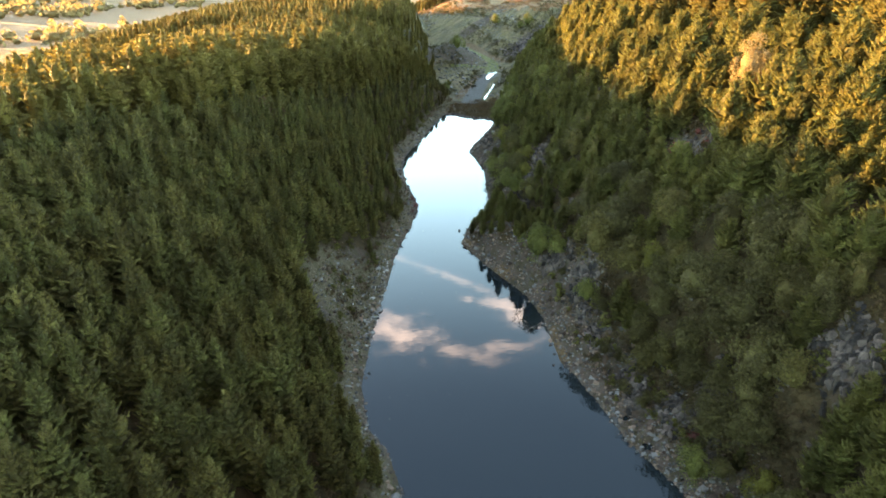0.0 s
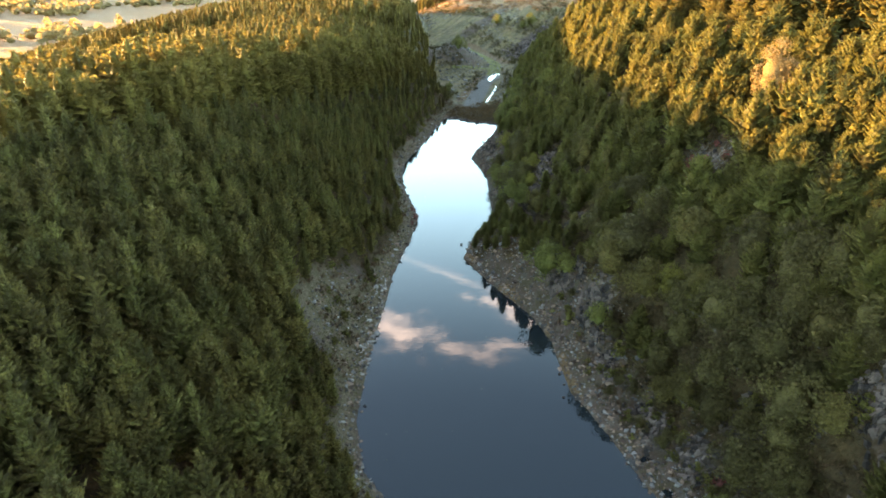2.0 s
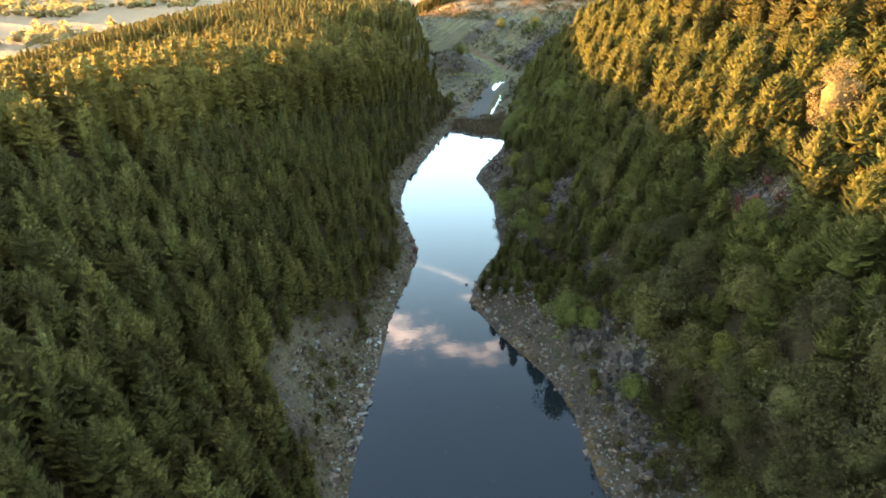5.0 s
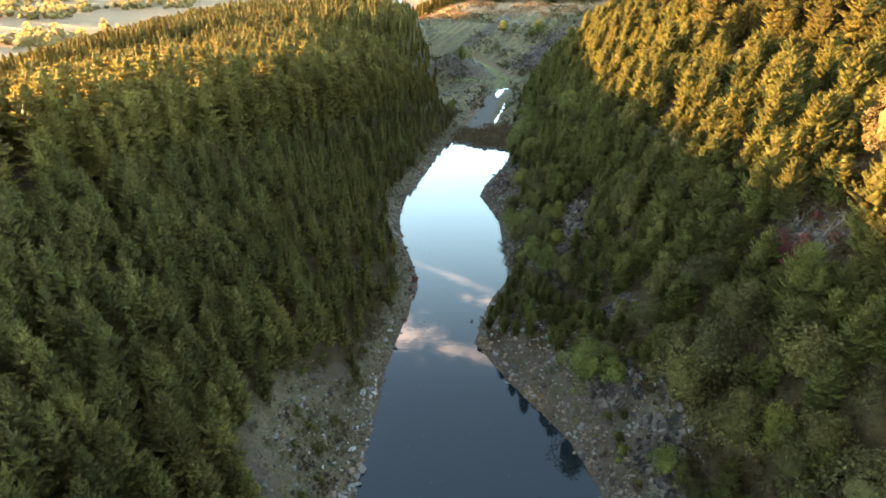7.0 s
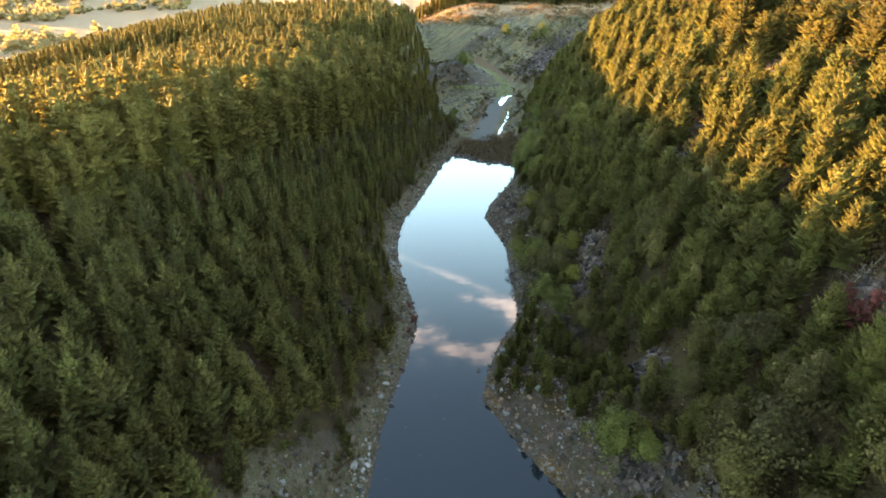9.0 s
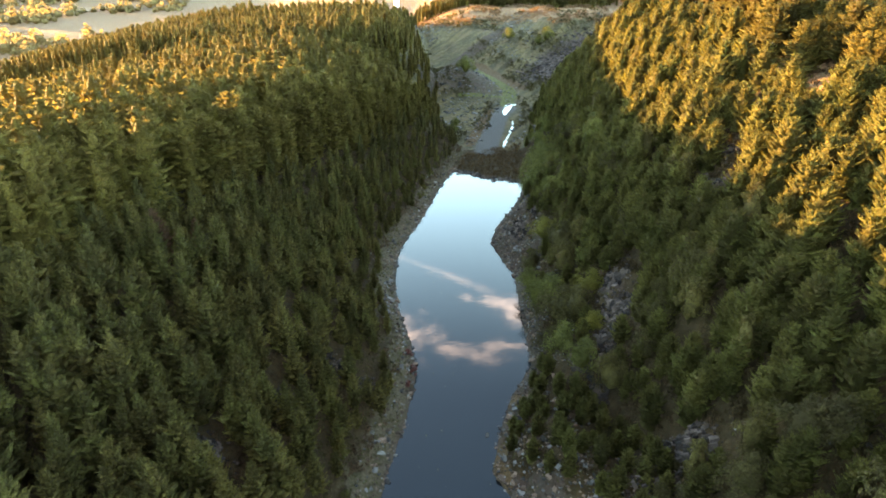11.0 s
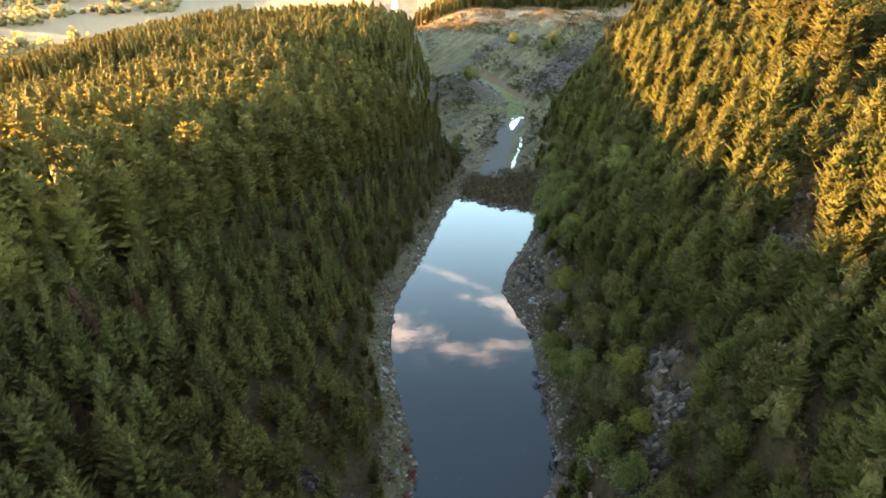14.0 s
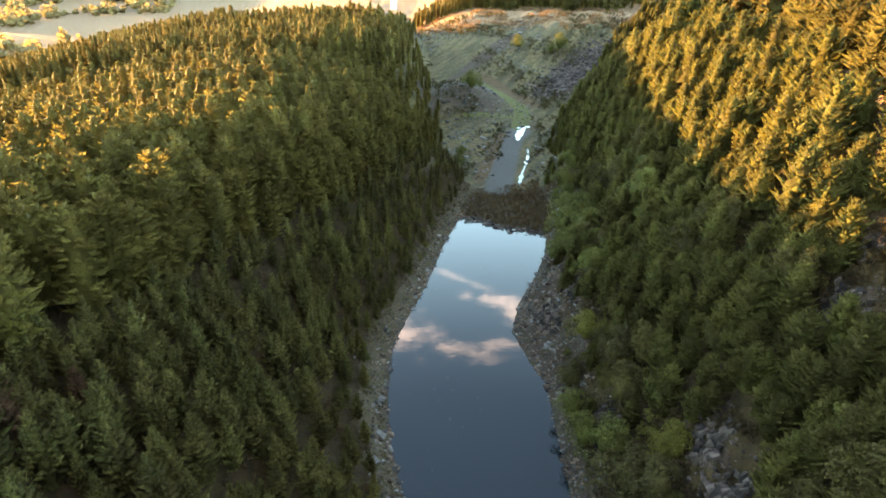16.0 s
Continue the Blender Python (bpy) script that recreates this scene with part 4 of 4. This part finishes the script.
# dry grass and heather between the pines
q = np.random.default_rng(49)
m = q.uniform((-58, 36), (62, 235), (22000, 2))
dl, dr = slopes(m[:, 0], m[:, 1])
m = m[(np.maximum(dl, dr) > 2) & clear_of_bare(m, 0.8) & (fbm(m[:, 0], m[:, 1], 0.2, 3, 82) > -0.1)][:10500]
at = np.concatenate([m, ground_z(m[:, 0], m[:, 1])[:, None]], 1)
HEATHER = foliage("dry_heather", rgb(0.055, 0.032, 0.018), rgb(0.15, 0.088, 0.05), rgb(0.075, 0.07, 0.025), 0.25, 0.2)
spread = np.repeat(at, 5, 0) + q.normal(0, 0.35, (len(at) * 5, 3)) * (1, 1, 0)
v, f = blades(q, spread, unit(np.tile((0, 0, 1.0), (len(spread), 1)) + q.normal(0, 0.3, spread.shape)), 4, 0.55, 0.16, 0.4)
tagged(new("undergrowth", mesh_of("undergrowth", v, f, HEATHER)), "reddish brown dry heather and grass under the pines", "undergrowth", kind="stuff")

# brown bracken between the bushes of the rocky slope
q = np.random.default_rng(56)
m = q.uniform((12, 38), (46, 150), (5200, 2))
dl, dr = slopes(m[:, 0], m[:, 1])
m = m[(dr > 5.5) & (dr < 30) & (fbm(m[:, 0], m[:, 1], 0.16, 3, 85) > -0.06)]
gone = np.zeros(len(m), bool)
for cx, cy, k in BARE:
    gone |= np.hypot(m[:, 0] - cx, m[:, 1] - cy) < 0.7 * k
m = m[~gone][:2300]
at = np.concatenate([m, ground_z(m[:, 0], m[:, 1])[:, None] - 0.1], 1)
BRACKEN = foliage("bracken", rgb(0.030, 0.018, 0.008), rgb(0.100, 0.066, 0.026), rgb(0.13, 0.065, 0.03), 0.25, 0.2)
tagged(new("bracken", mesh_of("bracken", *spread_out([leafy(q, 1.0, 0.9, 1, 6, 44, 0.15, 0.0, 0)[1] for _ in range(4)], at, q.uniform(0, 6, len(at)), q.uniform(0.5, 1.5, len(at))), BRACKEN)),
       "brown and olive bracken on the rocky slope", "bracken", kind="stuff")

def off_track(m):
    return (np.abs(m[:, 0] - 10.5 - (m[:, 1] - 203) * 0.2) > 3.4) | (m[:, 1] > 246)


# brush on the open ground at the valley's head, and sedge in the marsh
q = np.random.default_rng(46)
m = q.uniform((-12, 206), (75, 372), (5600, 2))
dl, dr = slopes(m[:, 0], m[:, 1])
m = m[(np.maximum(dl, dr) < 14) & (fbm(m[:, 0], m[:, 1], 0.07, 3, 81) > 0.05) & off_track(m)]
at = np.concatenate([m, ground_z(m[:, 0], m[:, 1])[:, None] - 0.1], 1)
brush = new("brush", mesh_of("brush", *spread_out([leafy(q, 1.1, 0.9, 2, 5, 36, 0.17, 0.0, 0)[1] for _ in range(4)], at, q.uniform(0, 6, len(at)), q.uniform(0.25, 1.4, len(at)) ** 1.5), GREY_LEAVES))
tagged(brush, "scattered green brush on the quarry slopes", "bushes", kind="stuff")
m = q.uniform((-20, 344), (80, 405), (1900, 2))
m = m[fbm(m[:, 0], m[:, 1], 0.1, 3, 83) > -0.05]
at = np.concatenate([m, ground_z(m[:, 0], m[:, 1])[:, None] - 0.1], 1)
RIM_HEATH = foliage("rim_heath", rgb(0.17, 0.085, 0.042), rgb(0.32, 0.185, 0.095), rgb(0.20, 0.16, 0.06), 0.25, 0.2)
heath = new("heath", mesh_of("heath", *spread_out([leafy(q, 1.2, 1.2, 2, 5, 50, 0.24, 0.0, 0)[1] for _ in range(4)], at, q.uniform(0, 6, len(at)), q.uniform(0.2, 1.1, len(at))), RIM_HEATH))
tagged(heath, "rust-brown heath along the sunlit quarry rim", "heath", kind="stuff")
m = q.uniform((0, 178), (24, 212), (3600, 2))
dl, dr = slopes(m[:, 0], m[:, 1])
m = m[(np.maximum(dl, dr) < 0.5) & (m[:, 1] < 203.5 + 22 * fbm(m[:, 0], m[:, 1], 0.16, 3, 73)) & (m[:, 1] > marsh_edge(m[:, 0], m[:, 1]) + 0.4 + q.normal(0, 0.4, len(m)))]
at = np.concatenate([m, ground_z(m[:, 0], m[:, 1])[:, None]], 1)
v, f = blades(q, at, np.tile((0, 0, 1.0), (len(at), 1)), 7, 0.7, 0.07, 0.35)
SEDGE = foliage("sedge", rgb(0.055, 0.029, 0.012), rgb(0.140, 0.080, 0.034), rgb(0.07, 0.06, 0.022), 0.2)
tagged(new("sedge", mesh_of("sedge", v, f, SEDGE)), "brown sedge standing in the shallow end", "sedge", kind="stuff")

# rough grass along the shores
q = np.random.default_rng(57)
y = q.uniform(42, 200, 9000)
xl, xr, bl, br = shores(y)
left = q.uniform(size=len(y)) < 0.6
x = np.where(left, xl - q.uniform(0.5, 8, len(y)), xr + q.uniform(1.2, 9, len(y)))
keep = fbm(x, y, 0.35, 3, 84) > np.where(left, -0.02, 0.05)
at = np.stack([x[keep], y[keep], ground_z(x[keep], y[keep])], 1)
v, f = blades(q, at, np.tile((0, 0, 1.0), (len(at), 1)), 9, 0.34, 0.07, 0.55)
SHORE_GRASS = foliage("shore_grass", rgb(0.045, 0.038, 0.012), rgb(0.125, 0.108, 0.036), rgb(0.14, 0.085, 0.03), 0.25, 0.2)
tagged(new("rough_grass", mesh_of("rough_grass", v, f, SHORE_GRASS)), "rough olive grass on the stony banks", "grass", kind="stuff")

# ---- rocks ----
r = np.random.default_rng(51)
rocks = [rock_shape(r, 0.45, 11) for _ in range(8)]
pebbles = [rock_shape(r, 0.5, 3) for _ in range(8)]
rock_meshes = [mesh_of("boulder", *s, STONE if k % 3 else RUST_STONE) for k, s in enumerate(rocks)]


crag_meshes = [mesh_of("block", *rock_shape(r, 0.9, 4), CRAG) for _ in range(8)]


def shore_spots(q, n, low, high):
    """Places by the water: more stones low down and on the wide scree fans."""
    y = q.uniform(42, 201, n)
    side = q.uniform(size=n) < 0.3
    xl, xr, bl, br = shores(y)
    fan = np.where(side, 1.0 - 0.5 * np.exp(-((y - 76) / 10) ** 2), 1.0 + 1.3 * np.exp(-((y - 88) / 13) ** 2) + 1.0 * np.exp(-((y - 150) / 9) ** 2) + 1.0 * np.exp(-((y - 55) / 12) ** 2))
    d = low + (high - low) * q.beta(1.2, 2.6, n) * fan * np.where(side, 0.6, 1.0)
    x = np.where(side, xl - d, xr + d)
    return np.stack([x, y, ground_z(x, y)], 1)


def bank_spots(q, n):
    """Rubble on the wide stony foot of the right bank and on the sandy slide opposite."""
    y = np.concatenate([q.uniform(42, 100, n - n // 4 - n // 8), q.uniform(136, 166, n // 4), q.normal(76, 6, n // 8)])
    xl, xr, bl, br = shores(y)
    x = np.where(np.arange(n) < n - n // 8, xr + q.uniform(0.2, 8.5, n), xl - q.uniform(0.2, 8, n))
    return np.stack([x, y, ground_z(x, y)], 1)


spots = shore_spots(r, 300, -0.4, 5.0)
spots[0] = (13.9, 63.4, 0.0)
spots[1] = (3.0, 103.5, 0.0)
spots[2] = (4.2, 103.9, 0.0)
for k, p in enumerate(spots):
    s = float(np.clip(r.lognormal(-0.85, 0.42), 0.25, 1.4))
    ob = new("boulder", rock_meshes[k % 8])
    ob.matrix_basis = pose(p[0], p[1], max(p[2], -0.15) + 0.10 * s, r.normal(0, 12), r.normal(0, 12), r.uniform(0, 360)) @ Matrix.Diagonal((s, s, s, 1))
    tagged(ob, "angular grey slate boulder at the water's edge" if k % 3 else "rust-stained angular boulder at the water's edge", "rock", "boulders along the shore")

PALE_STONE = plain("pale_slab", rgb(0.10, 0.09, 0.075), rgb(0.26, 0.24, 0.21), 1.2, 0.75, 0.03, 0.5)
slab_meshes = [mesh_of("flat_rock", *rock_shape(r, 0.28, 11), PALE_STONE) for _ in range(4)]
for k in range(170):
    y = float(r.normal(77, 8)) if k < 60 else float(r.uniform(45, 195))
    xl, xr, bl, br = shores(y)
    x = float(xl) - (float(r.uniform(-0.1, 1.8)) if k % 4 else float(r.uniform(1, 8 if k < 60 else 14)))
    s = float(np.clip(r.lognormal(-0.95, 0.42), 0.2, 1.0))
    ob = new("flat_rock", slab_meshes[k % 4])
    ob.matrix_basis = pose(x, y, max(float(ground_z(x, y)), -0.1) + 0.06 * s, r.normal(0, 8), r.normal(0, 8), r.uniform(0, 360)) @ Matrix.Diagonal((s * 1.3, s * 0.8, s, 1))
    tagged(ob, "pale weathered stone slab lying on the sandy bank", "rock", "pale slabs on the bank")

q = np.random.default_rng(59)
x = q.uniform(0.5, 17, 260)
y = marsh_edge(x, np.full(260, 186.0)) + q.normal(0, 0.9, 260)
at = np.stack([x, y, np.full(260, 0.02)], 1)
tagged(new("stones", mesh_of("stones", *spread_out(pebbles, at, q.uniform(0, 6.28, 260), np.clip(q.lognormal(-0.9, 0.45, 260), 0.15, 0.9)), CRAG)), "dark wet stones in the shallows at the lake's end", "stones", kind="stuff")
for mat, label, seed, n in ((STONE, "loose grey slate rubble along the shores", 52, 3800), (RUST_STONE, "loose reddish rubble along the shores", 53, 5600)):
    q = np.random.default_rng(seed)
    at = np.concatenate([shore_spots(q, n, -0.5, 7.5), bank_spots(q, 2400)])
    at = at[at[:, 2] > -0.3]
    rubble = new("rubble", mesh_of("rubble", *spread_out(pebbles, at + (0, 0, 0.03), q.uniform(0, 6.28, len(at)), np.clip(q.lognormal(-1.72, 0.52, len(at)), 0.08, 0.9), q.normal(0, 0.3, len(at))), mat))
    tagged(rubble, label, "stones", kind="stuff")


q = np.random.default_rng(58)
spots = np.concatenate([np.array([(cx, cy)]) + q.normal(0, 0.55 * k, (int(45 * k), 2)) for cx, cy, k in BARE])
at = np.concatenate([spots, ground_z(spots[:, 0], spots[:, 1])[:, None] + 0.03], 1)
tagged(new("rubble", mesh_of("rubble", *spread_out(pebbles, at, q.uniform(0, 6.28, len(at)), np.clip(q.lognormal(-1.5, 0.5, len(at)), 0.08, 0.8), q.normal(0, 0.35, len(at))), CRAG)),
       "broken grey slate on the bare ledges", "stones", kind="stuff")
q = np.random.default_rng(54)
m = q.uniform((-14, 206), (72, 366), (7000, 2))
dl, dr = slopes(m[:, 0], m[:, 1])
m = m[(np.maximum(dl, dr) < 12) & (fbm(m[:, 0], m[:, 1] * 0.35, 0.09, 5, 41) + 0.25 * np.exp(-(((m[:, 0] - 5) / 12) ** 2 + ((m[:, 1] - 268) / 14) ** 2)) > 0.03) & off_track(m)]
at = np.concatenate([m, ground_z(m[:, 0], m[:, 1])[:, None]], 1)
tagged(new("scree", mesh_of("scree", *spread_out(pebbles, at, q.uniform(0, 6.28, len(at)), np.clip(q.lognormal(-0.9, 0.5, len(at)), 0.2, 1.6), q.normal(0, 0.3, len(at))), STONE)),
       "grey slate scree on the quarry slopes", "stones", kind="stuff")
t = q.uniform(0, 1, 2600)
m = np.stack([30 + 32 * t + q.normal(0, 3.6, 2600), 282 + 48 * t + q.normal(0, 5, 2600)], 1)
at = np.concatenate([m, ground_z(m[:, 0], m[:, 1])[:, None]], 1)
tagged(new("scree", mesh_of("scree", *spread_out(pebbles, at, q.uniform(0, 6.28, len(at)), np.clip(q.lognormal(-0.5, 0.45, len(at)), 0.3, 2.0), q.normal(0, 0.3, len(at))), CRAG)),
       "dark slate scree below the quarry rim", "stones", kind="stuff")
m = q.uniform((-9, 44), (20, 185), (260, 2))
xl, xr, bl, br = shores(m[:, 1])
m = m[(m[:, 0] > xl + 1) & (m[:, 0] < xr - 1) & (fbm(m[:, 0], m[:, 1], 0.08, 2, 99) > 0.02)]
at = np.concatenate([m, np.full((len(m), 1), 0.012)], 1)
pad = (np.array([(0.5, 0, 0), (0.1, 0.3, 0), (-0.5, 0.1, 0), (-0.1, -0.35, 0)]), np.array([(0, 1, 2), (0, 2, 3)]))
tagged(new("floating_leaves", mesh_of("floating_leaves", *spread_out([pad], at, q.uniform(0, 6.28, len(at)), q.uniform(0.08, 0.3, len(at))), GREY_LEAVES)), "a few pale leaves afloat on the lake", "leaves", kind="stuff")


def outcrop(x, y, wide, tiers, seed):
    """A broken rock face: upright blocks in tiers that step up the slope, each a piece of its own."""
    q = np.random.default_rng(seed)
    z0 = float(ground_z(x, y))
    root = new("rock_outcrop")
    root.matrix_basis = pose(x, y, z0)
    up = 1 if x > 0 else -1
    for tier in range(tiers):
        dy = -wide * q.uniform(0.35, 0.6)
        while dy < wide * 0.5:
            w, h = min(0.6, max(0.13, q.lognormal(-1.3, 0.45))), q.uniform(0.25, 0.75) + 0.4 * q.uniform() ** 3
            dx = up * (tier - tiers / 2 + 0.5) * 0.7 + q.normal(0, 0.3)
            gz = float(ground_z(x + dx, y + dy)) - z0
            if q.uniform() > 0.18:
                ob = new("block", crag_meshes[int(q.integers(8))])
                ob.parent = root
                ob.matrix_basis = pose(dx, dy, gz - 0.22 * h, q.normal(0, 7), -up * 20 + q.normal(0, 8), q.normal(0, 16)) @ Matrix.Diagonal((q.uniform(0.35, 0.8), w * 1.5, h * 2.3, 1))
            dy += w * 0.7
    tagged(root, "broken grey rock face stepping up the bank", "rock", "rock faces on the slopes")


SHORE_CRAGS = tuple((max(shores(y)[1], shores(y)[3]) + d, y, w, n) for y, d, w, n in ((52, 4.5, 5, 4), (58, 4, 6, 4), (66, 3.5, 5, 3), (72, 4.2, 5, 4), (83, 4.5, 6, 4), (90, 3, 4, 3), (104, 2.5, 4, 3), (129, 2.2, 4, 3), (150, 3.5, 5, 3), (168, 2.5, 4, 3)))
for k, (x, y, wide, tiers) in enumerate(((19.8, 92.7, 4, 4), (20.3, 120.9, 3.4, 4), (19.2, 119.0, 2.0, 2), (18.4, 114.4, 3.6, 4), (16.6, 110.0, 3.5, 3), (13.6, 108.2, 3.5, 3), (20.6, 115.4, 2, 2), (19.5, 75.4, 5, 4), (37.2, 45.8, 8, 6), (29.1, 51.9, 6, 4), (33.7, 156.0, 4, 2), (31.8, 125.5, 6, 3), (35.9, 131.9, 3, 2),
                                         (-21.1, 89.8, 3.0, 3), (-18.1, 100.3, 2, 2), (-22.7, 120.6, 2.5, 2), (-13.8, 108.6, 2, 2), (27, 47, 5, 3), (10.9, 148.8, 4, 3), (15.7, 83.3, 3, 2), (36.0, 87, 4, 2)) + SHORE_CRAGS):
    outcrop(x, y, wide, tiers, 60 + k)


# ---- fallen trees on the slide ----
def fallen(x, y, length, turn, seed):
    q = np.random.default_rng(seed)
    a = radians(turn)
    d = np.array([math.cos(a), math.sin(a)])
    n = 7
    path = [(x + d[0] * length * k / n, y + d[1] * length * k / n) for k in range(n + 1)]
    pts = np.array([(px, py, float(ground_z(px, py)) + 0.35 + 0.08 * math.sin(1.7 * k + seed)) for k, (px, py) in enumerate(path)])
    shapes = [tube(pts, np.linspace(0.055, 0.015, n + 1), 6)]
    for k in range(46):
        i = q.integers(2, n + 1)
        tip = pts[i] + np.append(d * q.uniform(0.3, 1.3), 0) + q.normal(0, 0.75, 3) + (0, 0, 0.4)
        shapes.append(tube([pts[i], (pts[i] + tip) / 2 + q.normal(0, 0.1, 3), tip], (0.022, 0.014, 0.006), 4))
    tagged(new("fallen_tree", mesh_of("fallen_tree", *put(shapes), DEADWOOD)), "bare pale fallen trunk with broken branches", "dead tree", "fallen trees")


fallen(32.8, 84.0, 6.5, 24, 71)
fallen(33.2, 82.6, 6.5, 18, 72)
fallen(38.5, 90.5, 4.5, 200, 73)


# ---- pools and stream beyond the lake, a far tower ----
def ribbon(name, line, label):
    line = np.array(line, float)
    n = 90
    t = np.linspace(0, len(line) - 1, n)
    c = np.stack([np.interp(t, np.arange(len(line)), line[:, k]) for k in range(3)], 1)
    w = c[:, 2] * np.maximum(0.02, 0.9 + 2.6 * fbm(c[:, 1], c[:, 0], 0.9, 3, 91)) * np.minimum(1, np.minimum(t, t[::-1]) * 3 + 0.1)
    v = []
    for (x, y, _), k in zip(c, w):
        for s in (-1, -0.3, 0.3, 1):
            v.append((x + s * k, y + 0.25 * s * k, float(np.max(ground_z(np.array([x - k, x, x + k]), np.full(3, y)))) + 0.05))
    i = (np.arange(n - 1)[:, None] * 4 + np.arange(3)[None]).ravel()
    tagged(new(name, mesh_of(name, v, np.stack([i, i + 1, i + 5, i + 4], 1), WATER, False)), label, "water", kind="structure")


ribbon("water_pool", [(16.6, 235, 0.5), (17.2, 239, 0.9), (18.2, 243, 1.3), (19.4, 246.5, 1.3), (19.9, 248, 0.9)], "shallow pool on the quarry floor mirroring the sky")
ribbon("water_stream", [(13.4, 204, 0.3), (14.2, 208, 0.5), (15.0, 212, 0.35), (16.2, 216, 0.6), (17.2, 220, 0.5), (17.9, 225, 0.25), (18.2, 229, 0.15)], "thin stream running into the lake")
WHITE = plain("pale_steel", rgb(0.62, 0.64, 0.66), rgb(0.72, 0.73, 0.74), 0.1, 0.5)
tower = tube([(-33, 500, float(ground_z(-33, 500)) - 0.5), (-33, 500, 40), (-33, 500, 75)], (1.9, 1.6, 1.2), 20)
tagged(new("turbine_tower", mesh_of("turbine_tower", *tower, WHITE, False)), "pale grey steel tower far behind the forest", "tower")

# woods in the valley beyond the left hill
q = np.random.default_rng(81)
m = q.uniform((-1000, 380), (-200, 1400), (6000, 2))
m = m[(-m[:, 0] > 0.36 * m[:, 1]) & (-m[:, 0] < 0.82 * m[:, 1]) & (fbm(m[:, 0], m[:, 1], 0.012, 3, 95) > -0.10)]
at = np.concatenate([m, ground_z(m[:, 0], m[:, 1])[:, None] - 0.5], 1)
# leaves coloured pale gold so the woods hold the valley's haze
HAZED_LEAVES = foliage("hazed_leaves", rgb(0.11, 0.078, 0.030), rgb(0.34, 0.24, 0.10), rgb(0.36, 0.22, 0.09), 0.4, 0.25)
far_wood = new("far_woods", mesh_of("far_woods", *spread_out([leafy(q, 7, 6, 1, 6, 18, 1.4, 0.0, 0.55)[1] for _ in range(4)], at, q.uniform(0, 6, len(at)), q.uniform(0.5, 1.3, len(at))), HAZED_LEAVES))
tagged(far_wood, "distant broadleaved woods in the sunlit valley, haze put into their pale colour", "trees", kind="stuff")
